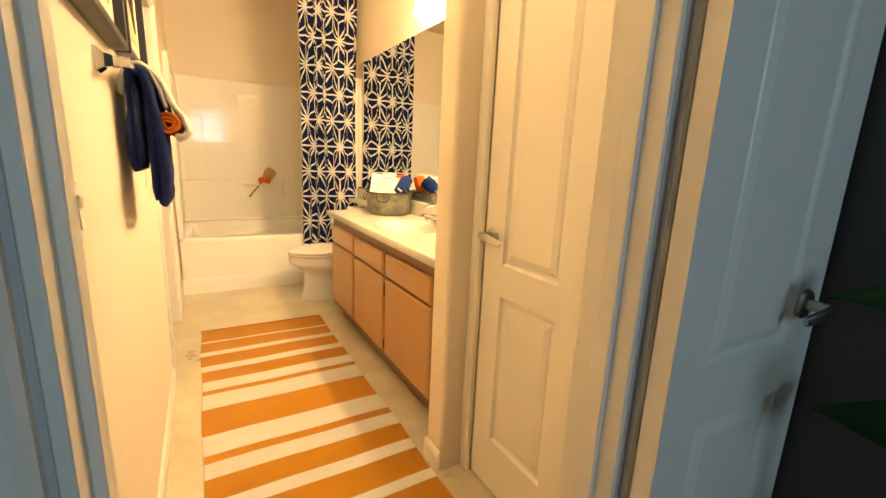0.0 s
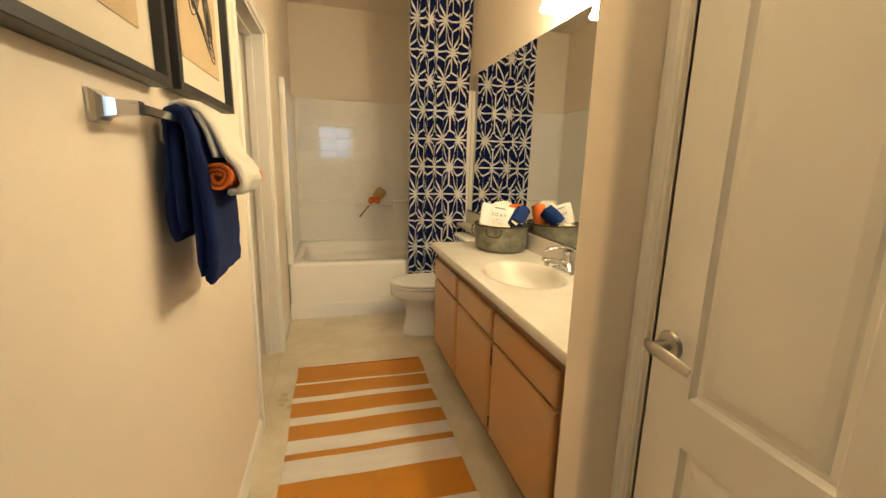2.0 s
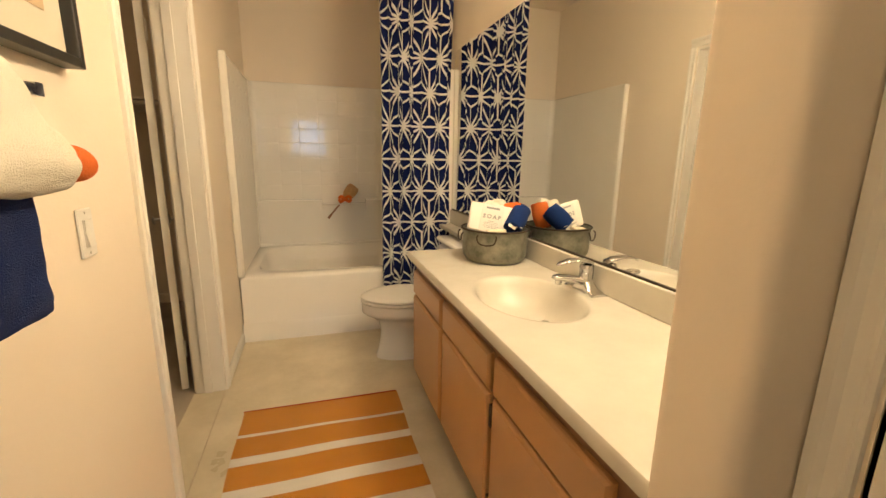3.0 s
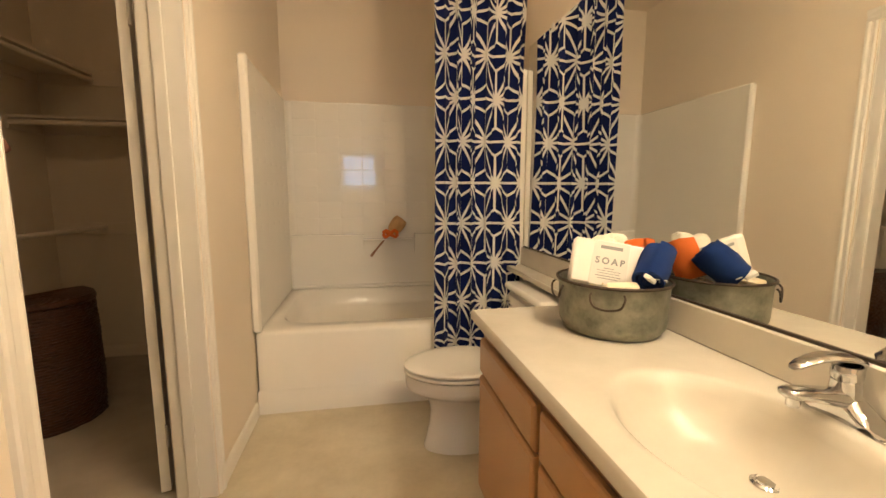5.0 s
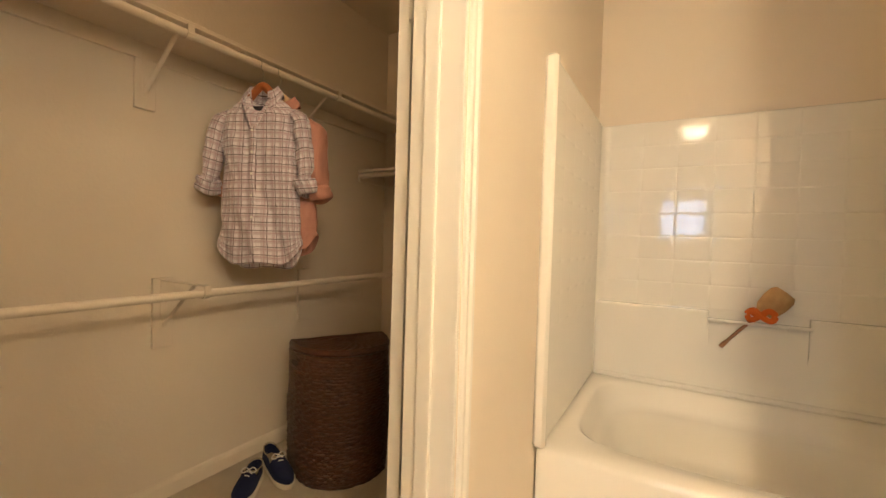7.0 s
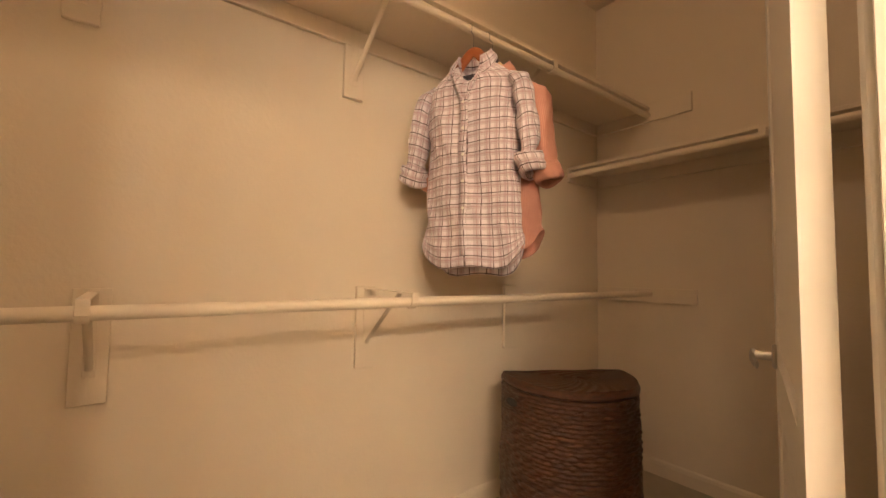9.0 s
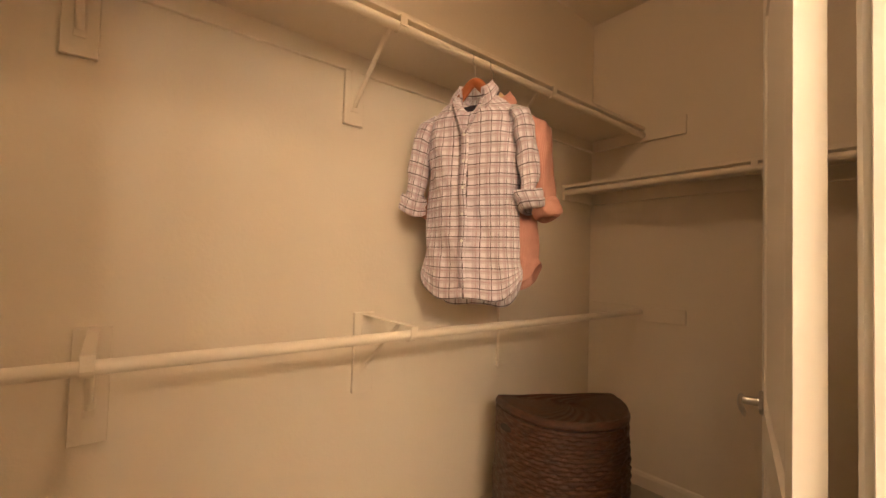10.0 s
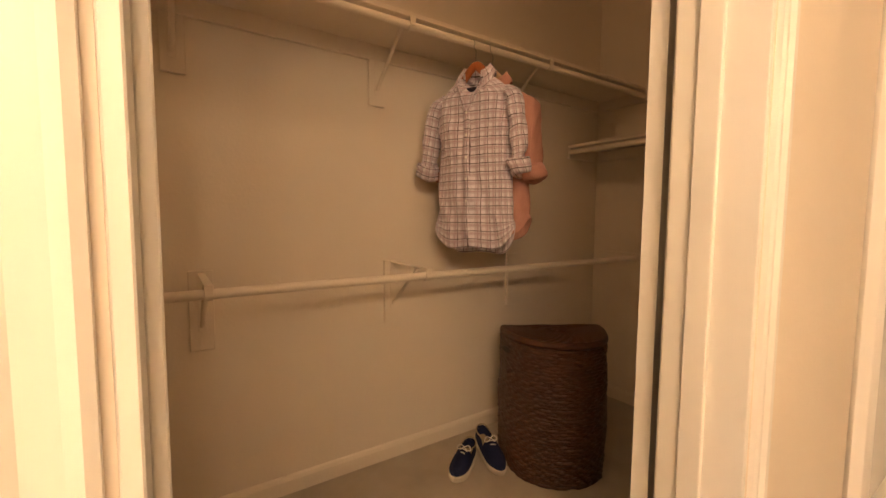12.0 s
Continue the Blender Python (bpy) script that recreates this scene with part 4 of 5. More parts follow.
for q in range(1, 24):
    f = 1.0 - q / 24
    rings.append([Vector((x * f, -0.12 * (1 - f) + y * f, HH + 0.033 + (0.0025 if q % 2 else 0.0) + 0.0012 * math.sin(k * 1.3 + q * 2.2))) for k, (x, y) in enumerate(base)])
grid_faces(bm, rings, True, True, True)
part("lid", bm, WICKER, hamper, local=True, smooth=True, angle=80)
# the grip hole's dark inside, put on as a flat black lens
bm = bmesh.new()
lathe(bm, [(0, 0), (0.012, 0.001), (0.015, 0.004), (0.011, 0.006), (0, 0.0065)], (0, 0, 0), 24, pose(-0.252, -0.122, 0.600, 90, 0, -68), 2.2, 1.0)
part("handle_slot_dark", bm, INK, hamper, "black patch for the shade inside the grip slot", local=True, smooth=True)

# ---- bathroom things ----
# striped rug
rug = thing("rug", (0.36, 1.9, 0), "orange and white striped woven cotton runner", "rug")
STRIPES = [3.032, 2.833, 2.812, 2.673, 2.62, 2.485, 2.418, 2.298, 2.20, 2.157, 2.018, 1.804, 1.667, 1.618, 1.525, 1.405, 1.337, 1.202, 1.15, 1.01, 0.99, 0.79]
bm = bmesh.new()
RX0, RX1, NXR = -0.051, 0.742, 14


def rug_row(y, wob):
    out = []
    for i in range(NXR + 1):
        f = i / NXR
        x = RX0 + (RX1 - RX0) * f
        edge = 0.004 * math.sin(9 * y) if i in (0, NXR) else 0
        out.append(bm.verts.new((x + edge, y + wob * (0.003 * math.sin(2.4 * f + 5 * y) + 0.002 * math.sin(11 * f + 3 * y)), 0.008 + 0.0015 * math.sin(7 * y + 3 * f))))
    return out


fine = []
for k, (a, b) in enumerate(zip(STRIPES, STRIPES[1:])):
    n = max(1, round((a - b) / 0.03))
    for q in range(n):
        fine.append((a - (a - b) * q / n, k))
fine.append((STRIPES[-1], len(STRIPES) - 2))
rows = [rug_row(y, 1.0) for y, _ in fine]
for (ra, rb), (_, k) in zip(zip(rows, rows[1:]), fine):
    for i in range(NXR):
        f = bm.faces.new((ra[i], ra[i + 1], rb[i + 1], rb[i]))
        f.material_index = k % 2
edges = [e for e in bm.edges if e.is_boundary]
got = bmesh.ops.extrude_edge_only(bm, edges=edges)
for v in got["geom"]:
    if isinstance(v, bmesh.types.BMVert):
        v.co.z = 0.0005
part("woven_field", bm, [RUG_ORANGE, RUG_WHITE], rug)
bm = bmesh.new()
tube(bm, [(RX0 + (RX1 - RX0) * i / 14, 3.035 + 0.003 * math.sin(2.4 * i / 14 + 15.2), 0.0055) for i in range(15)], 0.005, 8, flat=1.0)
part("binding", bm, RUG_RED, rug, "dark red bound end", smooth=True)


def drape(name, mat, parent, y0, y1, path, th, ripple=0.006, rows_n=30, seed=0.0, label="", sag=0.0):
    """A folded towel hung over a bar: a thick line in x and z carried along y, with soft ends."""
    line = spline([(p[0], 0, p[1]) for p in path], 7)
    bm = bmesh.new()
    rings = []
    for r in range(rows_n + 1):
        f = r / rows_n
        y = y0 + (y1 - y0) * f
        e = min(f, 1 - f) * (y1 - y0)
        t = th * 0.5 * math.sqrt(max(0.03, 1 - max(0.0, 1 - e / (th * 0.6)) ** 2))
        outer, inner = [], []
        for i, p in enumerate(line):
            d = (line[min(i + 1, len(line) - 1)] - line[max(i - 1, 0)]).normalized()
            nrm = Vector((d.z, 0, -d.x))
            tt = t * (0.45 if i in (0, len(line) - 1) else 1.0)
            w = ripple * noise.noise(Vector((y * 7 + seed, i * 0.13, seed))) + 0.4 * ripple * noise.noise(Vector((y * 22 + seed, i * 0.4, 3 + seed)))
            hem = sag * f if i > len(line) * 0.6 else 0.0
            dy = 0.012 * noise.noise(Vector((i * 0.12, seed, f)))
            outer.append(Vector((p.x, y + dy, p.z - hem)) + nrm * (t * 0 + tt + w))
            inner.append(Vector((p.x, y + dy, p.z - hem)) + nrm * (-tt + w))
        rings.append(outer + inner[::-1])
    grid_faces(bm, rings, True, True, True)
    return part(name, bm, mat, parent, label, smooth=True, angle=75)


bar = thing("towel_bar", (XL, 1.55, 1.41), "chrome towel bar with square flared posts", "towel bar")
bx0 = -0.120
for y in (1.258, 1.868):
    bm = bmesh.new()
    sec = lambda x, h: [Vector((x, y - h, 1.41 - h)), Vector((x, y + h, 1.41 - h)), Vector((x, y + h, 1.41 + h)), Vector((x, y - h, 1.41 + h))]
    grid_faces(bm, [sec(XL + 0.001, 0.027), sec(XL + 0.006, 0.027), sec(XL + 0.012, 0.022), sec(XL + 0.020, 0.016), sec(XL + 0.036, 0.012), sec(bx0 + 0.009, 0.0115)], True, True, True)
    part("post", bm, CHROME, bar)
part("square_bar", boxes((bx0 - 0.007, bx0 + 0.008, 1.246, 1.880, 1.4015, 1.4185), bevel=0.0015), CHROME, bar)
navy = thing("bath_towel", (bx0, 1.55, 1.41), "navy terry bath towel folded over the towel bar", "towel")
drape("folded_towel", NAVY_TERRY, navy, 1.448, 1.715, [(bx0 - 0.022, 1.145), (bx0 - 0.026, 1.26), (bx0 - 0.024, 1.37), (bx0 - 0.012, 1.424), (bx0 + 0.012, 1.426), (bx0 + 0.032, 1.36), (bx0 + 0.042, 1.22), (bx0 + 0.042, 1.10), (bx0 + 0.038, 1.042)], 0.026, 0.012, 36, 2.0)
drape("inner_fold", NAVY_TERRY, navy, 1.454, 1.71, [(bx0 + 0.016, 1.392), (bx0 + 0.018, 1.28), (bx0 + 0.018, 1.06)], 0.020, 0.004, 24, 5.0)
drape("back_fold", NAVY_TERRY, navy, 1.444, 1.70, [(bx0 - 0.010, 1.388), (bx0 - 0.010, 1.28), (bx0 - 0.011, 1.165)], 0.018, 0.004, 24, 7.0)
cream = thing("hand_towel", (bx0, 1.58, 1.45), "cream terry hand towel draped over the navy towel", "towel")
drape("folded_towel", CREAM_TERRY, cream, 1.492, 1.712, [(bx0 - 0.044, 1.36), (bx0 - 0.040, 1.41), (bx0 - 0.018, 1.447), (bx0 + 0.016, 1.450), (bx0 + 0.053, 1.408), (bx0 + 0.082, 1.345), (bx0 + 0.105, 1.308), (bx0 + 0.112, 1.280), (bx0 + 0.100, 1.256), (bx0 + 0.078, 1.248)], 0.017, 0.006, 26, 9.0)
# added strip, coloured grey as the cream towel's thickness in shade
drape("shaded_edge", SHADED_CREAM_TERRY, cream, 1.476, 1.70, [(bx0 + 0.022, 1.432), (bx0 + 0.044, 1.392), (bx0 + 0.056, 1.352), (bx0 + 0.060, 1.332)], 0.012, 0.004, 20, 11.0)


def rolled_cloth(name, root, a, b, radius, mat, turns=2.6, local=False):
    """A cloth rolled up on the line a to b: a spiral with thickness."""
    a, b = Vector(a), Vector(b)
    d = (b - a).normalized()
    s1 = d.cross(Vector((0, 0, 1))).normalized()
    s2 = s1.cross(d)
    n = 60
    bm = bmesh.new()
    rings = []
    for q in range(9):
        f = q / 8
        c = a.lerp(b, f)
        bulge = 1.0 + 0.08 * math.sin(math.pi * f)
        ring = []
        for side in (1, -1):
            for i in (range(n + 1) if side > 0 else range(n, -1, -1)):
                ang = 2 * math.pi * turns * i / n
                r = radius * bulge * (0.18 + 0.82 * i / n) + side * radius * 0.115 + 0.0012 * math.sin(ang * 3 + q)
                ring.append(c + s1 * (r * math.cos(ang)) + s2 * (r * math.sin(ang)) + d * (0.004 * math.sin(ang + q) + 0.006 * (0.5 - i / n) * (1 if q in (0, 8) else 0)))
        rings.append(ring)
    grid_faces(bm, rings, True, True, True)
    return part(name, bm, mat, root, local=local, smooth=True, angle=70)


roll = thing("washcloth", (-0.02, 1.57, 1.28), "burnt orange washcloth rolled in the hand towel", "washcloth")
rolled_cloth("rolled_cloth", roll, (-0.057, 1.476, 1.288), (-0.036, 1.775, 1.280), 0.033, ORANGE_TERRY)

# framed line drawings
def framed_art(y0, y1, z0, z1, strokes, label):
    root = thing("framed_art", (XL, (y0 + y1) / 2, z0), label, "picture", group="framed drawings above the towel bar")
    d, w = 0.044, 0.021
    x1 = XL + d
    part("frame", boxes((XL + 0.001, x1, y0, y0 + w, z0, z1), (XL + 0.001, x1, y1 - w, y1, z0, z1), (XL + 0.001, x1, y0 + w, y1 - w, z0, z0 + w), (XL + 0.001, x1, y0 + w, y1 - w, z1 - w, z1), bevel=0.0015), BLACK_FRAME, root)
    part("mat", boxes((XL + 0.003, XL + 0.020, y0 + w, y1 - w, z0 + w, z1 - w)), MATBOARD, root)
    m = 0.065
    part("art_paper", boxes((XL + 0.020, XL + 0.022, y0 + w + m, y1 - w - m, z0 + w + m * 1.15, z1 - w - m)), KRAFT, root)
    bm = bmesh.new()
    cyy, czz = (y0 + y1) / 2, (z0 + z1) / 2
    for s in strokes:
        tube(bm, [(XL + 0.0228, cyy + a, czz + b) for a, b in s], 0.0014, 6, flat=1.0)
    part("ink_drawing", bm, INK, root, smooth=True)
    return root


def flat_spline(points, n=8):
    return [(p.x, p.y) for p in spline([(a, b, 0) for a, b in points], n)]


plait = []
for k in range(5):
    o = (k - 2) * 0.038
    plait.append([(-0.11 + o * 0.4, 0.12 - abs(o)), (-0.10 + o, -0.02), (-0.03 + o, -0.16 + abs(o) * 0.6), (0.03 + o, -0.02), (0.10 + o * 0.5, 0.14)])
    plait.append([(0.11 + o * 0.4, 0.10), (0.02 + o, -0.05), (0.05 + o * 0.7, -0.19 + abs(o)), (0.10 + o * 0.3, -0.08), (0.12, 0.12)])
knot = []
for k in range(4):
    o = k * 0.017
    knot.append(flat_spline([(-0.06 + o, 0.16), (-0.10 + o * 1.2, 0.02), (-0.07 + o, -0.11 + o), (0.0, -0.08 + o), (0.05 - o, 0.04), (0.07 - o, 0.14)]))
    knot.append(flat_spline([(0.0 + o, 0.06), (0.08 + o, -0.08), (0.145 - 0.4 * o, -0.185 + 0.7 * o), (0.115, -0.20 + o), (0.02 - o, -0.13 + o), (-0.10, -0.05 + o)]))
    knot.append(flat_spline([(-0.02 + o, 0.10), (0.03 + o, 0.0), (0.07 + o * 0.8, -0.10), (0.10, -0.17 + o)]))
framed_art(0.955, 1.503, 1.478, 2.16, plait, "black shadow box frame with interlaced angular line drawing")
framed_art(1.566, 2.118, 1.486, 2.17, knot, "black shadow box frame with looping line drawing")


def switch_plate(yc, zc, gangs, dimmer):
    root = thing("light_switch", (XL, yc, zc), "white two-gang wall plate with slide dimmers" if gangs == 2 else "white single rocker light switch plate", "light switch")
    hw, hh = 0.035 + 0.0235 * (gangs - 1), 0.0585
    part("wall_plate", boxes((XL + 0.0005, XL + 0.0065, yc - hw, yc + hw, zc - hh, zc + hh), bevel=0.003), PLASTIC, root)
    for g in range(gangs):
        y = yc + (g - (gangs - 1) / 2) * 0.047
        part("rocker_frame", boxes((XL + 0.0065, XL + 0.009, y - 0.0165, y + 0.0165, zc - 0.034, zc + 0.034), bevel=0.001), PLASTIC, root)
        bm = bmesh.new()
        prism(bm, [(XL + 0.009, zc - 0.030), (XL + 0.0135, zc - 0.030), (XL + 0.0115, zc + 0.004), (XL + 0.009, zc + 0.004)] if dimmer else [(XL + 0.009, zc - 0.032), (XL + 0.0155, zc - 0.032), (XL + 0.010, zc + 0.0), (XL + 0.012, zc + 0.032), (XL + 0.009, zc + 0.032)], "y", y - 0.0145, y + 0.0145)
        rk = part("rocker", bm, PLASTIC, root)
        if dimmer:
            part("slider", boxes((XL + 0.009, XL + 0.0145, y - 0.013, y + 0.013, zc + 0.007, zc + 0.030), bevel=0.002), PLASTIC, root)
    for y in (yc - (gangs - 1) * 0.0235, yc + (gangs - 1) * 0.0235)[: gangs]:
        for z in (zc - 0.048, zc + 0.048):
            bm = bmesh.new()
            lathe(bm, [(0, 0), (0.003, 0), (0.0025, 0.0012), (0, 0.0014)], (0, 0, 0), 12, pose(XL + 0.0064, y, z, 0, 90, 0))
            part("screw", bm, NICKEL, root)
    return root


switch_plate(0.865, 1.10, 2, True)
switch_plate(2.09, 1.115, 1, False)

# faucet
fa = thing("faucet", (1.31, 2.185, CZ), "chrome single-lever bathroom faucet", "faucet")
fy, fz = 2.185, CZ
# winged saddle that swoops up from two feet to the middle
bm = bmesh.new()
rings = []
for k in range(25):
    u = -1 + k / 12
    y = fy + 0.086 * u
    rise = 0.5 + 0.5 * math.cos(math.pi * min(1.0, abs(u) * 1.12))
    top_z, half_w = 0.009 + 0.047 * rise ** 1.3, 0.030 - 0.006 * rise + 0.004 * abs(u) ** 3
    low = 0.0005 if abs(u) > 0.86 or abs(u) < 0.45 else 0.0005 + 0.010 * math.sin(math.pi * (abs(u) - 0.45) / 0.41)
    rings.append([Vector((1.312 + half_w * c, y, fz + low + (top_z - low) * h)) for c, h in ((-1, 0), (-1.0, 0.45), (-0.82, 0.82), (-0.4, 0.98), (0.0, 1.0), (0.4, 0.98), (0.82, 0.82), (1.0, 0.45), (1, 0))])
grid_faces(bm, rings, True, True, True)
part("base_plate", bm, CHROME, fa, smooth=True, angle=60)
bm = bmesh.new()
lathe(bm, [(0, 0), (0.025, 0), (0.0235, 0.016), (0.0225, 0.030), (0.0215, 0.031), (0.0215, 0.033), (0.0235, 0.034), (0.0245, 0.046), (0.022, 0.058), (0, 0.062)], (1.308, fy, fz + 0.044), 32)
part("body", bm, CHROME, fa, smooth=True)
bm = bmesh.new()
rings = []
for x, zc, hy, hz in ((1.318, 0.036, 0.024, 0.018), (1.285, 0.042, 0.022, 0.016), (1.250, 0.050, 0.020, 0.0135), (1.215, 0.056, 0.0185, 0.012), (1.190, 0.059, 0.018, 0.011), (1.176, 0.060, 0.016, 0.008), (1.170, 0.060, 0.010, 0.004)):
    rings.append([Vector((x, fy + hy * math.copysign(abs(math.cos(a)) ** 0.7, math.cos(a)), fz + zc + hz * math.copysign(abs(math.sin(a)) ** 0.7, math.sin(a)))) for a in (2 * math.pi * q / 24 for q in range(24))])
grid_faces(bm, rings, True, True, True)
part("spout", bm, CHROME, fa, smooth=True, angle=60)
bm = bmesh.new()
lathe(bm, [(0, 0), (0.011, 0), (0.0115, 0.004), (0.0115, 0.016), (0, 0.017)], (1.194, fy, fz + 0.034), 20)
part("aerator", bm, CHROME, fa, smooth=True)
bm = bmesh.new()
rings = []
for x, zc, hy, hz in ((1.334, 0.098, 0.012, 0.004), (1.326, 0.108, 0.021, 0.008), (1.300, 0.117, 0.024, 0.009), (1.265, 0.1215, 0.021, 0.0075), (1.232, 0.1205, 0.018, 0.006), (1.205, 0.115, 0.015, 0.005), (1.190, 0.109, 0.012, 0.004), (1.183, 0.105, 0.006, 0.002)):
    rings.append([Vector((x, fy + hy * math.cos(a), fz + zc + hz * math.sin(a))) for a in (2 * math.pi * q / 20 for q in range(20))])
grid_faces(bm, rings, True, True, True)
part("handle", bm, CHROME, fa, smooth=True, angle=70)
bm = bmesh.new()
tube(bm, [(1.342, fy, fz + 0.012), (1.342, fy, fz + 0.088)], 0.0022, 8)
lathe(bm, [(0, 0), (0.006, 0.002), (0.006, 0.008), (0, 0.010)], (1.342, fy, fz + 0.086), 12)
part("pop_up_rod", bm, CHROME, fa, smooth=True)

# galvanised tub of toiletries
KX, KY = 1.186, 2.745
pail = thing("galvanised_tub", (KX, KY, CZ), "weathered galvanised oval tub with wire handles", "tub")
bm = bmesh.new()
ov = lambda f, z: [Vector((KX + 0.162 * f * math.cos(2 * math.pi * i / 56), KY + 0.172 * f * math.sin(2 * math.pi * i / 56), CZ + z)) for i in range(56)]
grid_faces(bm, [ov(0.76, 0.001), ov(0.83, 0.002), ov(0.865, 0.008), ov(0.920, 0.022), ov(0.950, 0.034), ov(0.958, 0.044), ov(0.960, 0.080), ov(0.968, 0.120), ov(0.975, 0.142), ov(1.0, 0.150), ov(1.0, 0.158), ov(0.985, 0.160), ov(0.960, 0.152), ov(0.940, 0.13), ov(0.91, 0.112)], True, True, True)
part("zinc_body", bm, ZINC, pail, smooth=True, angle=50)
bm = bmesh.new()
tube(bm, ov(1.0, 0.157) + [ov(1.0, 0.157)[0]], 0.0048, 8, caps=False)
part("rolled_rim", bm, RUST, pail, "rusty rolled rim", smooth=True)
for ang, drop in ((-128, -1), (170, 1), (2, 1)):
    a = radians(ang)
    n = Vector((math.cos(a), math.sin(a), 0))
    tdir = Vector((-math.sin(a), math.cos(a), 0))
    c = Vector((KX + 0.160 * n.x, KY + 0.170 * n.y, CZ + 0.143))
    bm = bmesh.new()
    pts = [c + tdir * -0.042 + n * 0.004, c + tdir * -0.045 + n * 0.012 + Vector((0, 0, -0.012)), c + tdir * -0.034 + n * 0.014 + Vector((0, 0, -0.036)), c + n * 0.014 + Vector((0, 0, -0.044)), c + tdir * 0.034 + n * 0.014 + Vector((0, 0, -0.036)), c + tdir * 0.045 + n * 0.012 + Vector((0, 0, -0.012)), c + tdir * 0.042 + n * 0.004]
    tube(bm, spline(pts, 5), 0.0032, 8)
    part("wire_handle", bm, RUST, pail, "dark iron wire handle", smooth=True)
bm = bmesh.new()
rng = random.Random(5)
for _ in range(150):
    a, r = rng.uniform(0, 6.283), 0.115 * math.sqrt(rng.random())
    p = Vector((KX + r * math.cos(a), KY + r * math.sin(a), CZ + 0.116 + 0.034 * rng.random()))
    q = p + Vector((rng.uniform(-0.03, 0.03), rng.uniform(-0.03, 0.03), rng.uniform(-0.004, 0.012)))
    tube(bm, [p, (p + q) / 2 + Vector((0, 0, 0.005)), q], 0.0016, 4, caps=False)
part("straw_filling", bm, STRAW, pail, "pale straw filling")

soap = thing("soap_bar", pose(KX - 0.040, KY - 0.035, CZ + 0.136, -14, 9, -20) @ Matrix.Diagonal((1.22, 1.22, 1.22, 1)), "white paper-wrapped soap bar with a printed label", "soap")
part("wrapped_bar", boxes((-0.095, 0.085, -0.014, 0.014, 0.0, 0.112), bevel=0.006), PAPER, soap, local=True, smooth=True)
part("label_band", boxes((-0.052, 0.040, -0.0152, 0.0152, -0.0008, 0.1128), bevel=0.004), PAPER_BAND, soap, local=True, smooth=True)


def lettering(name, text, size, m, parent, mat):
    cu = bpy.data.curves.new(name, "FONT")
    cu.body, cu.size, cu.align_x, cu.align_y, cu.extrude, cu.space_character = text, size, "CENTER", "CENTER", 0.0003, 1.45
    cu.offset = 0.0007
    tmp = bpy.data.objects.new(name, cu)
    me = bpy.data.meshes.new_from_object(tmp)
    bpy.data.objects.remove(tmp)
    me.transform(m)
    me.materials.append(mat)
    ob = new(name, me)
    ob.parent = parent
    return ob


lettering("printed_word", "SOAP", 0.022, pose(-0.006, -0.0158, 0.062, 90, 0, 0), soap, PRINT)
for x0, x1, z0, z1 in ((-0.032, 0.020, 0.092, 0.100), (-0.018, 0.006, 0.044, 0.0455), (-0.034, 0.022, 0.038, 0.0392), (-0.032, 0.020, 0.032, 0.0332), (-0.036, 0.024, 0.025, 0.0265), (-0.030, 0.018, 0.019, 0.0205)):
    part("print_line", boxes((x0, x1, -0.0157, -0.0150, z0, z1)), PRINT, soap, local=True)


def bunched_cloth(root, c, radii, turn, mat, seed):
    """A cloth gathered into a soft bundle with folds running to one end."""
    m = pose(*c, *turn)
    bm = bmesh.new()
    n, rows = 64, 30
    rings = []
    for i in range(rows + 1):
        th = math.pi * (0.02 + 0.96 * i / rows)
        ring = []
        for k in range(n):
            a = 2 * math.pi * k / n
            d = Vector((math.cos(th), math.sin(th) * math.cos(a), math.sin(th) * math.sin(a)))
            lump = 0.26 * noise.noise(d * 1.3 + Vector((seed, 0, 0))) + 0.10 * noise.noise(Vector((d.x * 1.6, d.y * 4, d.z * 4 + seed)))
            crease = 0.10 * abs(noise.noise(Vector((d.x * 0.8 + seed, d.y * 2.6 + d.z, d.z * 2.6)))) * math.sin(th)
            swirl = math.sin(1.0 * a + 5.2 * th + seed) * math.sin(th) ** 0.4
            fold = 0.05 * swirl - 0.20 * math.exp(-((swirl + 0.93) / 0.13) ** 2)
            s = 1 + 0.7 * lump - crease + fold
            ring.append(m @ Vector([r * math.copysign(abs(c) ** 0.72, c) * s for r, c in zip(radii, d)]))
        rings.append(ring)
    grid_faces(bm, rings, True, True, True)
    part("gathered_cloth", bm, mat, root, smooth=True, angle=80)


c = (KX + 0.022, KY + 0.070, CZ + 0.236)
bundle = thing("washcloth", c, "cream washcloth bundled in the tub", "washcloth", group="washcloths in the tub")
bunched_cloth(bundle, c, (0.066, 0.046, 0.052), (0, -8, 10), CREAM_TERRY, 1.3)
for a, b, radius, mt, lab in (((KX + 0.078, KY - 0.012, CZ + 0.150), (KX + 0.098, KY + 0.030, CZ + 0.266), 0.047, ORANGE_TERRY, "bright orange washcloth rolled up in the tub"),
                              ((KX + 0.028, KY - 0.118, CZ + 0.170), (KX + 0.102, KY - 0.066, CZ + 0.248), 0.046, BLUE_TERRY, "royal blue washcloth rolled up in the tub")):
    bundle = thing("washcloth", a, lab, "washcloth", group="washcloths in the tub")
    rolled_cloth("rolled_cloth", bundle, a, b, radius, mt, 2.2)
bottle = thing("small_tag", (KX + 0.02, KY - 0.12, CZ + 0.164), "small white tag on a looped string", "tag")
bm = bmesh.new()
box(bm, -0.018, 0.018, -0.011, 0.011, -0.006, 0.006, bevel=0.002, m=pose(KX + 0.015, KY - 0.150, CZ + 0.184, 20, 30, 25))
part("tag_card", bm, PAPER, bottle)
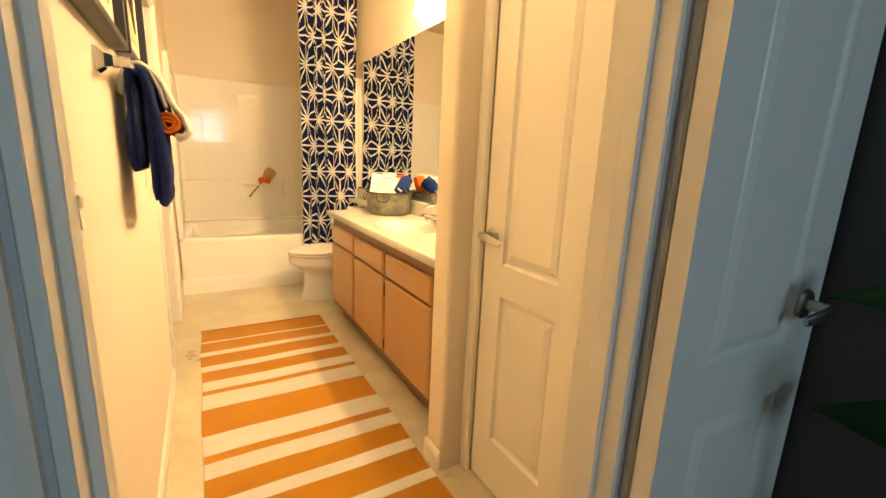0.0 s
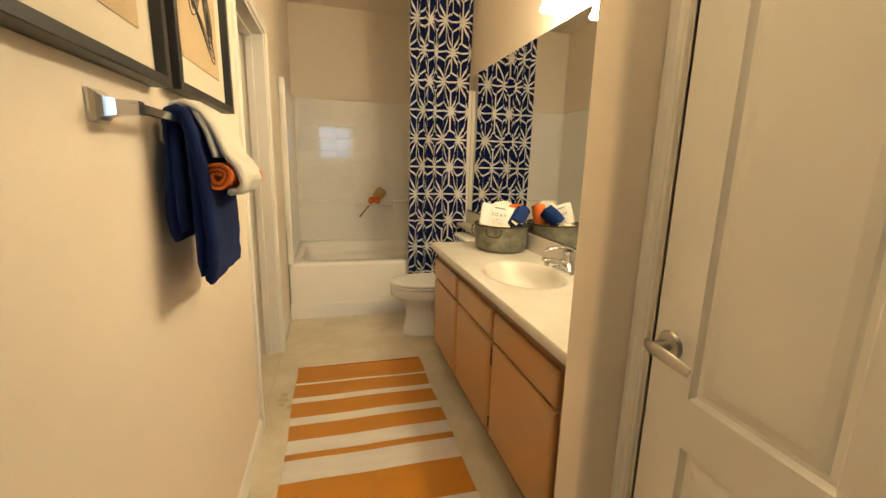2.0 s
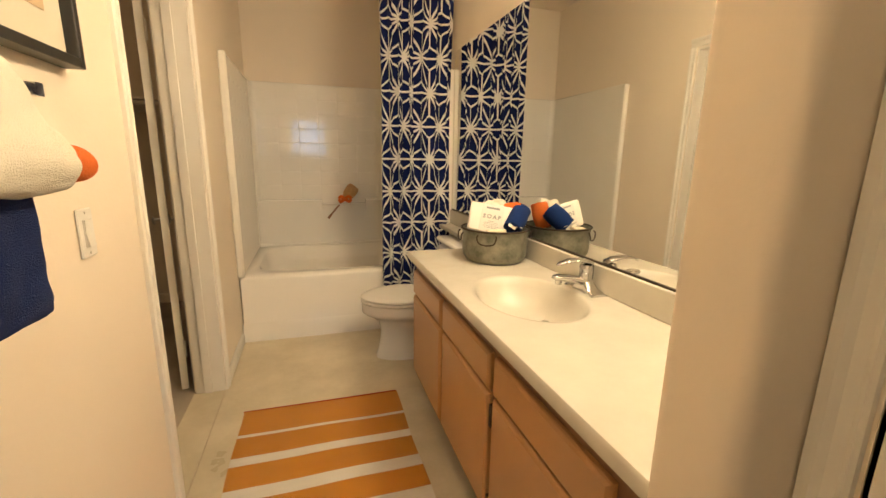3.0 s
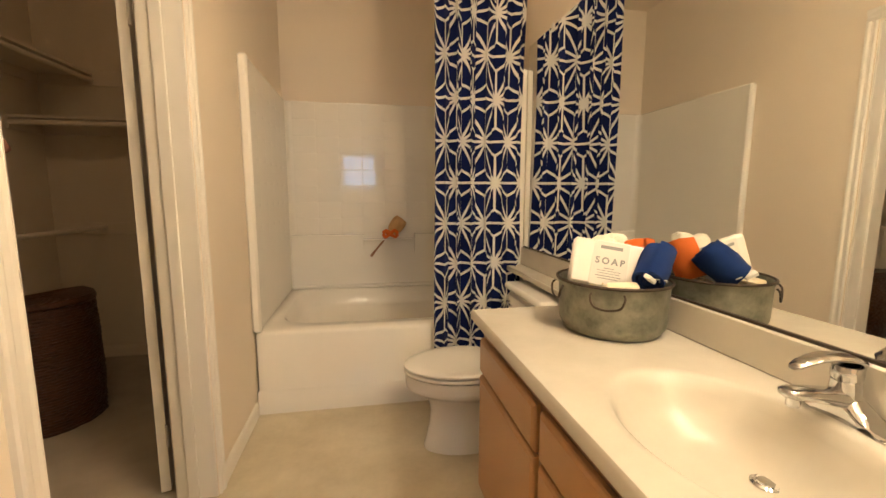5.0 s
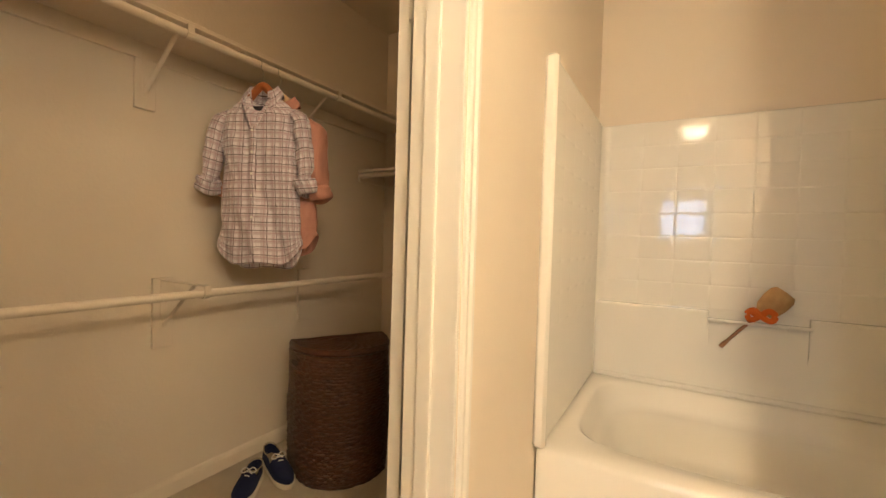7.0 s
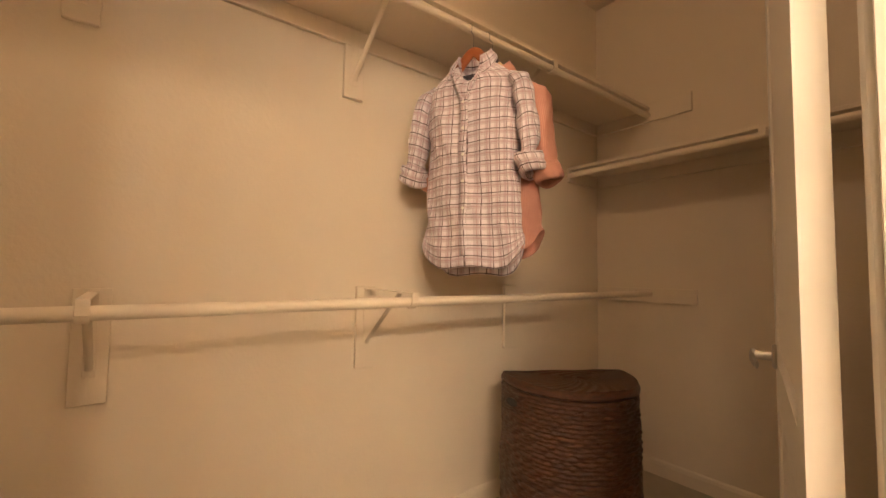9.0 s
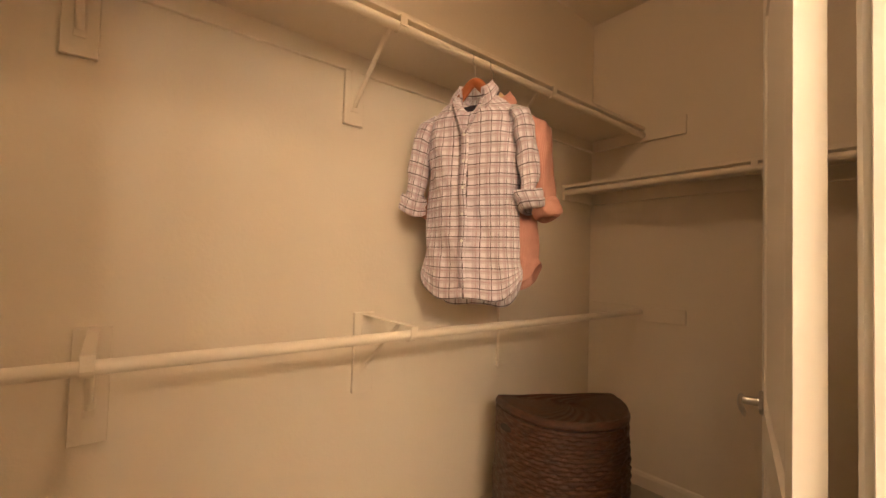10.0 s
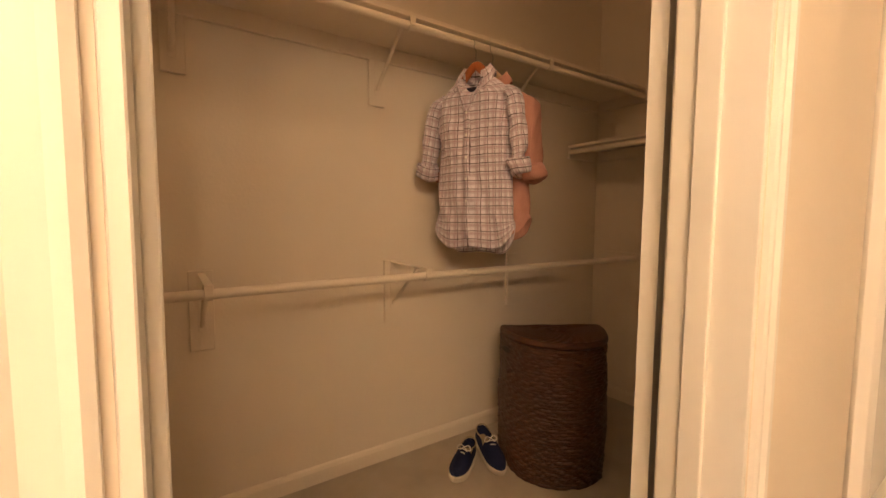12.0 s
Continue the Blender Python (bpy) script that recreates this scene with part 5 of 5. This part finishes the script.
bm = bmesh.new()
tube(bm, spline([(KX + 0.03, KY - 0.150, CZ + 0.182), (KX + 0.055, KY - 0.160, CZ + 0.180), (KX + 0.065, KY - 0.155, CZ + 0.174), (KX + 0.05, KY - 0.14, CZ + 0.172)], 5), 0.0015, 6)
part("string", bm, LACE, bottle)

cake = thing("soap_cake", (KX - 0.035, KY - 0.118, CZ + 0.150), "small unwrapped cream soap cake on straw", "soap")
bm = bmesh.new()
box(bm, -0.042, 0.042, -0.022, 0.022, -0.009, 0.009, bevel=0.007, seg=3, m=pose(KX - 0.040, KY - 0.112, CZ + 0.154, 8, -4, -24))
part("soap_body", bm, CREAM_SOAP, cake, smooth=True)

# bath brush on the soap ledge
brush = thing("bath_brush", (0.63, PB - 0.04, 0.88), "tan bristle bath brush with an orange ribbon", "brush")
bm = bmesh.new()
tube(bm, spline([(0.475, PB - 0.060, 0.735), (0.52, PB - 0.056, 0.79), (0.575, PB - 0.05, 0.855), (0.62, PB - 0.05, 0.905)], 6), [0.011] * 4 + [0.008] * 10 + [0.011] * 5, 12)
part("handle", bm, BRUSH_WOOD, brush, smooth=True)
bm = bmesh.new()
lathe(bm, [(0, -0.075), (0.036, -0.070), (0.052, -0.045), (0.060, 0.0), (0.058, 0.045), (0.045, 0.066), (0, 0.070)], (0, 0, 0), 28, pose(0.688, PB - 0.06, 0.985, 0, 38, 0), 1.0, 0.75)
part("bristle_head", bm, BRISTLE, brush, smooth=True)
bm = bmesh.new()
for s in (-1, 1):
    tube(bm, spline([(0.632, PB - 0.085, 0.918), (0.632 + s * 0.03, PB - 0.10, 0.945), (0.632 + s * 0.055, PB - 0.10, 0.925), (0.632 + s * 0.04, PB - 0.095, 0.895), (0.632, PB - 0.085, 0.915)], 5), 0.007, 8, flat=2.0)
tube(bm, [(0.60, PB - 0.07, 0.925), (0.632, PB - 0.09, 0.916), (0.662, PB - 0.075, 0.895)], 0.012, 10)
part("ribbon_bow", bm, ORANGE_TERRY, brush, "burnt orange ribbon", smooth=True)


# ---- closet things ----
NECK = surface("shirt_neck_label", (0.022, 0.020, 0.03), (0.06, 0.05, 0.06), 0.9, 40.0, 200.0, 0.2, 0.001)


def shirt(base, cloth_mat, label, wood, seed=0.0, length=0.675):
    """A shirt on a hanger, sleeves rolled to the elbow; origin at the collar base, front towards -y."""
    root = thing("shirt", base, label, "shirt", group="shirts on the closet rod")

    def w(x, y, z):
        return base @ Vector((x, y, z))

    n, rows = 132, 72
    levels = []
    for i in range(rows):
        f = i / (rows - 1)
        if f < 0.16:
            q = f / 0.16
            hw = 0.058 + (0.186 - 0.058) * q ** 0.9
            z = 0.004 - 0.100 * q ** 1.15
            dp = 0.046 + 0.016 * q
        else:
            q = (f - 0.16) / 0.84
            hw = 0.188 - 0.012 * math.sin(q * 3.1) + 0.016 * q
            z = -0.096 - (length - 0.011) * q
            dp = 0.062 + 0.008 * math.sin(q * 3) - 0.014 * q
        levels.append((hw, dp, z, f))

    def body(i, j):
        hw, dp, z, f = levels[i]
        a = 2 * math.pi * j / n
        c, s = math.cos(a), math.sin(a)
        x = hw * math.copysign(abs(c) ** 0.8, c)
        y = dp * math.copysign(abs(s) ** 0.9, s)
        away = min(1.0, f * 4)
        soft = noise.noise(Vector((x * 10 + seed, z * 5, seed + s)))
        drag = noise.noise(Vector((x * 16 + z * 7 + seed, z * 3.5 - x * 3, seed)))
        fine = noise.noise(Vector((x * 44, z * 20, seed)))
        fold = away * (0.016 * soft + 0.018 * drag + 0.007 * fine) + 0.009 * math.sin(24 * x + seed + 3 * z) * f
        x += away * 0.008 * noise.noise(Vector((z * 9, s * 2, seed + 5))) * abs(c) ** 2
        tail = max(0.0, (f - 0.84) / 0.16)
        hem = 0.088 * abs(c) ** 5 * tail - (0.026 if s > 0 else 0.0) * (1 - abs(c) ** 4) * tail
        dip = 0.045 * max(0.0, -s) ** 2 * max(0.0, 1 - f / 0.14)
        if f < 0.25 and s < 0:
            wide = 0.058 * (1 - f / 0.25)
            y += 0.056 * (1 - f / 0.25) * min(1.0, 1.6 * max(0.0, 1 - abs(x) / max(wide, 1e-6)))
        return w(x, y + fold, z + hem - dip + 0.005 * tail * math.sin(30 * x + seed))

    uv_mesh("body", rows, n, body, lambda i, j: ((j / n) * 1.06, levels[i][2]), cloth_mat, root, closed=True, solid=0.0015)
    for s in (-1, 1):
        pts = spline([(s * 0.146, 0.0, -0.066), (s * 0.192, -0.003, -0.125), (s * 0.213, -0.012, -0.23), (s * 0.226, -0.024, -0.34), (s * 0.231, -0.032, -0.40)], 9)
        m = 32

        def sleeve(i, j):
            p = pts[i]
            f = i / (len(pts) - 1)
            a = 2 * math.pi * j / m
            r = (0.064 - 0.016 * f) * min(1.0, 0.3 + 4.5 * f)
            wr = 0.004 * math.sin(11 * f + 2 * a + seed) + 0.013 * noise.noise(Vector((math.cos(a) * 1.4, math.sin(a) * 1.4 + f * 7, seed + s)))
            return w(p.x + (r * 0.58 + wr) * math.cos(a), p.y + (r + wr) * math.sin(a), p.z + 0.01 * math.cos(a) * s)

        uv_mesh("sleeve", len(pts), m, sleeve, lambda i, j: (j / m * 0.34, -i * 0.0105), cloth_mat, root, closed=True, solid=0.0015)
        prof = [(0.040, 0.020), (0.052, 0.026), (0.059, 0.012), (0.055, 0.000), (0.060, -0.012), (0.057, -0.028), (0.046, -0.034), (0.034, -0.026), (0.031, 0.0)]

        def cuff(i, j):
            r, h = prof[i]
            a = 2 * math.pi * j / m
            k = 1 + 0.05 * math.sin(3 * a + seed + i) + 0.16 * noise.noise(Vector((math.cos(a) * 2, math.sin(a) * 2, i * 0.5 + seed + s)))
            return w(s * 0.232 + r * 0.78 * k * math.cos(a) - s * h * 0.35, -0.034 + r * k * math.sin(a) - h * 0.25, -0.408 + h + 0.012 * math.cos(a) * s + 0.005 * math.sin(2 * a))

        uv_mesh("rolled_cuff", len(prof), m, cuff, lambda i, j: (j / m * 0.36, i * 0.014), cloth_mat, root, closed=True, solid=0.0015)
    # collar: stand and two pointed wings that fall open
    cn = 44

    def stand(i, j):
        a = math.pi * (-0.30 + 1.60 * j / (cn - 1))
        r = 0.058 + 0.004 * i
        return w(r * math.cos(a), 0.012 + r * 0.74 * math.sin(a), -0.012 + 0.066 * i / 2 - 0.046 * max(0.0, -math.sin(a)))

    uv_mesh("collar_stand", 3, cn, stand, lambda i, j: (j * 0.008, i * 0.02), cloth_mat, root, solid=0.002)

    def leaf(i, j):
        a = math.pi * (-0.265 + 1.53 * j / (cn - 1))
        f = i / 6
        front = max(0.0, -math.sin(a)) ** 1.3
        r = 0.066 + 0.026 * f + 0.006 * math.sin(math.pi * f)
        lift = 0.004 * math.sin(4 * a + seed) * f
        return w((r + 0.022 * f * front) * math.cos(a), 0.010 + r * 0.74 * math.sin(a) - 0.040 * f * front, 0.048 - 0.046 * max(0.0, -math.sin(a)) - f * (0.042 + 0.074 * front) + lift)

    uv_mesh("collar", 7, cn, leaf, lambda i, j: (j * 0.0075, 0.5 - i * 0.014), cloth_mat, root, solid=0.0024)
    front_y = lambda z: -0.0655 - 0.008 * math.sin((-z - 0.085) / 0.675 * 3) + 0.014 * max(0.0, -z - 0.085) / 0.675
    steps = int((length - 0.09) / 0.0208)
    uv_mesh("placket", steps, 3, lambda i, j: w(-0.014 + 0.014 * j + 0.004 * math.sin(i * 0.5), front_y(-0.155 - i * 0.0208) - 0.012, -0.155 - i * 0.0208), lambda i, j: (0.779 + 0.014 * j, -0.155 - i * 0.0208), cloth_mat, root, solid=0.002)
    # the turned-back edges of the open neck, and what they show inside
    for s in (-1, 1):
        uv_mesh("neck_edge", 8, 3, lambda i, j: w(s * (0.050 * (1 - i / 7) + 0.003 + 0.006 * j), -0.060 - 0.0025 * i - 0.004 * (1 - j / 2), -0.040 - 0.0175 * i), lambda i, j: (0.3 + 0.011 * j, i * 0.018), cloth_mat, root, solid=0.002)
    bm = bmesh.new()
    box(bm, -0.026, 0.026, -0.0012, 0.0012, -0.016, 0.016, bevel=0.0005, m=pose(0, -0.026, -0.066, 22, 0, 0))
    part("neck_label", bm, NECK, root, "dark woven neck label", local=True)
    for k in range(5):
        bm = bmesh.new()
        lathe(bm, [(0, 0), (0.0055, 0), (0.0055, 0.0018), (0.0035, 0.0014), (0, 0.0014)], (0, 0, 0), 14, pose(0.0, front_y(-0.17 - k * 0.095) - 0.0135, -0.17 - k * 0.095, 90, 0, 0))
        part("button", bm, PLASTIC, root, "pearly button", local=True, smooth=True)
    # hanger
    bm = bmesh.new()
    tube(bm, spline([(-0.16, 0.012, -0.098), (-0.11, 0.004, -0.062), (-0.040, 0.0, 0.018), (0.0, 0.0, 0.050), (0.040, 0.0, 0.018), (0.11, 0.004, -0.062), (0.16, 0.012, -0.098)], 6), 0.012, 12, flat=1.6)
    part("hanger", bm, wood, root, "wooden clothes hanger", local=True, smooth=True)
    bm = bmesh.new()
    hz = 2.0395 - base.translation.z
    off = RX - base.translation.x
    tube(bm, [(0, 0, 0.045), (0, 0, hz - 0.052), (off * 0.4, 0, hz - 0.036)] + [(off + 0.0195 * math.cos(a), 0, hz - 0.0175 + 0.0195 * math.sin(a)) for a in (radians(d) for d in (-20, 10, 45, 90, 135, 180, 205))], 0.0018, 8)
    part("hook", bm, CHROME, root, "steel hanger hook", local=True, smooth=True)
    return root


shirt(pose(-1.405, 3.668, 1.872, 0, 0, 24), PLAID, "white plaid cotton shirt with rolled sleeves on a hanger", RED_WOOD, seed=1.0)
shirt(pose(-1.398, 3.760, 1.850, 0, 0, 18), SALMON, "salmon striped cotton shirt with rolled sleeves on a hanger", PALE_WOOD, seed=4.0, length=0.60)


def shoe(base, label):
    """A canvas lace-up plimsoll; heel at x = 0, toe at x = 0.27."""
    root = thing("shoe", base, label, "shoe", group="navy canvas shoes")

    def half(x, side):
        f = x / 0.27
        b = 0.036 + 0.012 * math.sin(math.pi * min(1, f * 0.95) ** 1.6) + 0.003 * side * math.sin(f * 3)
        end = min(1.0, math.sqrt(max(0.0, 1 - ((f - 0.13) / 0.13) ** 2))) if f < 0.13 else (math.sqrt(max(0.0, 1 - ((f - 0.76) / 0.24) ** 2)) if f > 0.76 else 1.0)
        return b * max(0.02, end)

    xs = [0.0, 0.006, 0.015, 0.03, 0.05, 0.075, 0.10, 0.125, 0.15, 0.175, 0.20, 0.22, 0.24, 0.255, 0.264, 0.27]
    bm = bmesh.new()
    left = [(x, half(x, 1)) for x in xs]
    right = [(x, -half(x, -1)) for x in xs[::-1]]
    ol = left + right
    ring = lambda f, z: [Vector((0.135 + (x - 0.135) * f, y * f, z)) for x, y in ol]
    grid_faces(bm, [ring(0.98, 0.0), ring(1.02, 0.004), ring(1.045, 0.014), ring(1.04, 0.028), ring(0.99, 0.031)], True, True, True)
    part("sole", bm, RUBBER, root, "cream rubber sole", local=True, smooth=True, angle=50)
    bm = bmesh.new()
    rings = []
    for x in xs:
        f = x / 0.27
        h = 0.062 - 0.010 * math.sin(math.pi * min(1, f / 0.45)) if f < 0.45 else 0.066 - 0.034 * ((f - 0.45) / 0.55) ** 1.1
        b = half(x, 1) * 0.95
        inner = 0.70 if f < 0.42 else 0.0
        pts = []
        for k in range(21):
            u = -1 + k / 10
            if inner and abs(u) < inner:
                pts.append(Vector((x + (0.012 if x < 0.01 else 0), b * 0.82 * u / inner * 0.9, 0.032 + 0.002)))
            elif inner:
                q = (1 - abs(u)) / (1 - inner)
                pts.append(Vector((x, math.copysign(b * (1 - 0.12 * q), u), 0.026 + h * q * 0.92)))
            else:
                pts.append(Vector((x, b * math.sin(u * math.pi / 2), 0.026 + (h - 0.0) * max(0.0, math.cos(u * math.pi / 2)) ** 0.7 * (1 if f < 0.98 else 0.5))))
        rings.append(pts)
    grid_faces(bm, rings, False)
    part("canvas_upper", bm, CANVAS, root, local=True, smooth=True, angle=60)
    bm = bmesh.new()
    tube(bm, spline([(0.115, -0.026, 0.083), (0.05, -0.036, 0.076), (0.012, -0.024, 0.086), (0.006, 0.0, 0.092), (0.012, 0.024, 0.086), (0.05, 0.036, 0.076), (0.115, 0.026, 0.083)], 5), 0.0028, 8)
    part("collar_binding", bm, LINING, root, local=True, smooth=True)
    bm = bmesh.new()
    grid_faces(bm, [[(0.02, -0.022, 0.036), (0.11, -0.028, 0.036)], [(0.02, 0.022, 0.036), (0.11, 0.028, 0.036)]], False)
    bmesh.ops.solidify(bm, geom=bm.faces[:], thickness=0.003)
    part("insole", bm, LINING, root, "tan insole", local=True)
    for k in range(4):
        x = 0.128 + 0.019 * k
        z = 0.0935 - 0.0078 * k
        bm = bmesh.new()
        tube(bm, [(x, -0.020, z - 0.008), (x + 0.004, -0.008, z), (x + 0.008, 0.008, z), (x + 0.010, 0.020, z - 0.008)], 0.0032, 8, flat=0.6)
        part("lace", bm, LACE, root, "white cotton lace", local=True, smooth=True)
    for s in (-1, 1):
        bm = bmesh.new()
        tube(bm, spline([(0.122, 0.0, 0.098), (0.118, s * 0.020, 0.106), (0.128, s * 0.036, 0.094), (0.134, s * 0.020, 0.090), (0.124, 0.0, 0.098)], 5), 0.0026, 8)
        part("bow_loop", bm, LACE, root, "white cotton lace", local=True, smooth=True)
    return root


shoe(pose(-1.570, 3.800, 0.004, 0, 0, -55), "navy canvas lace-up shoe with white laces on the carpet")
shoe(pose(-1.590, 3.862, 0.062, 0, 12.5, -13), "navy canvas lace-up shoe leaning on its pair")

# ---- bedroom thing ----
plant = thing("potted_plant", (0.98, -0.05, 0.004), "tall green houseplant in a dark pot", "plant")
PXY = (0.98, -0.05)
bm = bmesh.new()
lathe(bm, [(0, 0), (0.085, 0), (0.10, 0.02), (0.125, 0.22), (0.128, 0.24), (0.115, 0.24), (0.11, 0.215), (0, 0.21)], (*PXY, 0.004), 28)
part("pot", bm, POT, plant, smooth=True)
for tx, ty_, tz, hx, hy, ln, wd in ((1.0, -0.02, 1.035, -0.08, 1.0, 0.24, 0.05), (1.03, -0.05, 0.81, -0.1, 1.0, 0.26, 0.058), (1.02, -0.12, 1.12, 0.3, -1.0, 0.24, 0.05), (0.94, -0.10, 0.95, -0.3, -1.0, 0.25, 0.05), (1.03, -0.06, 0.62, 0.35, -1.0, 0.22, 0.05)):
    tip = Vector((tx, ty_, tz))
    root_p = Vector((*PXY, 0.20))
    bm = bmesh.new()
    tube(bm, spline([root_p, root_p.lerp(tip, 0.5) + Vector((0.01, 0, 0.02)), tip], 6), [0.006] * 6 + [0.004] * 7, 8)
    part("stem", bm, STEM, plant, smooth=True)
    d = Vector((hx, hy, 0.0)).normalized()
    sd = d.cross(Vector((0, 0, 1))).normalized()
    bm = bmesh.new()
    rings = []
    for i in range(13):
        f = i / 12
        wv = wd * math.sin(math.pi * f ** 0.75) + 0.001
        c = tip + d * (ln * f) + Vector((0, 0, 0.03 * f - 0.06 * f * f))
        tilt = Vector((0, 0, 0.55))
        rings.append([c + (sd + tilt) * wv, c + (sd + tilt) * wv * 0.5 + Vector((0, 0, -0.004)), c + Vector((0, 0, -0.006)), c - (sd + tilt) * wv * 0.5 + Vector((0, 0, -0.004)), c - (sd + tilt) * wv])
    grid_faces(bm, rings, False)
    bmesh.ops.solidify(bm, geom=bm.faces[:], thickness=0.0015)
    part("leaf", bm, LEAF, plant, smooth=True)

# ---- embossed tiles of the surround ----
def tile_mesh(w, h, k=1.0):
    bm = bmesh.new()
    ring = lambda d, y: [(d - w / 2, y, d - h / 2), (w / 2 - d, y, d - h / 2), (w / 2 - d, y, h / 2 - d), (d - w / 2, y, h / 2 - d)]
    grid_faces(bm, [ring(0.0005, 0.0), ring(0.0014, -0.0005 * k), ring(0.0034, -0.0010 * k), ring(0.0065, -0.0013 * k), ring(0.0105, -0.0014 * k), ring(0.0106, -0.0014 * k)], True, False, True)
    bmesh.ops.recalc_face_normals(bm, faces=bm.faces)
    me = bpy.data.meshes.new("tile")
    bm.to_mesh(me)
    bm.free()
    me.materials.append(ACRYLIC)
    me.polygons.foreach_set("use_smooth", [True] * len(me.polygons))
    return me


TW = (PR - PL - 0.094) / 8
TH = (SZ - 0.008 - 0.918) / 8
tile = tile_mesh(TW, TH)
tr = random.Random(3)
for i in range(8):
    for j in range(8):
        ob = new("tile", tile)
        ob.parent = back
        ob.matrix_basis = root_of(back).matrix_basis.inverted() @ pose(PL + 0.047 + TW * (i + 0.5), PB + 0.0002, 0.918 + TH * (j + 0.5), tr.uniform(-0.05, 0.05), 0, tr.uniform(-0.05, 0.05))
SW = (PB - 0.047 - 3.985) / 6
tile_s = tile_mesh(SW, TH, 0.35)
for i in range(6):
    for j in range(8):
        ob = new("tile", tile_s)
        ob.parent = side_l
        ob.matrix_basis = root_of(side_l).matrix_basis.inverted() @ pose(PL - 0.0002, 3.985 + SW * (i + 0.5), 0.918 + TH * (j + 0.5), 0, tr.uniform(-0.05, 0.05), 90 + tr.uniform(-0.05, 0.05))
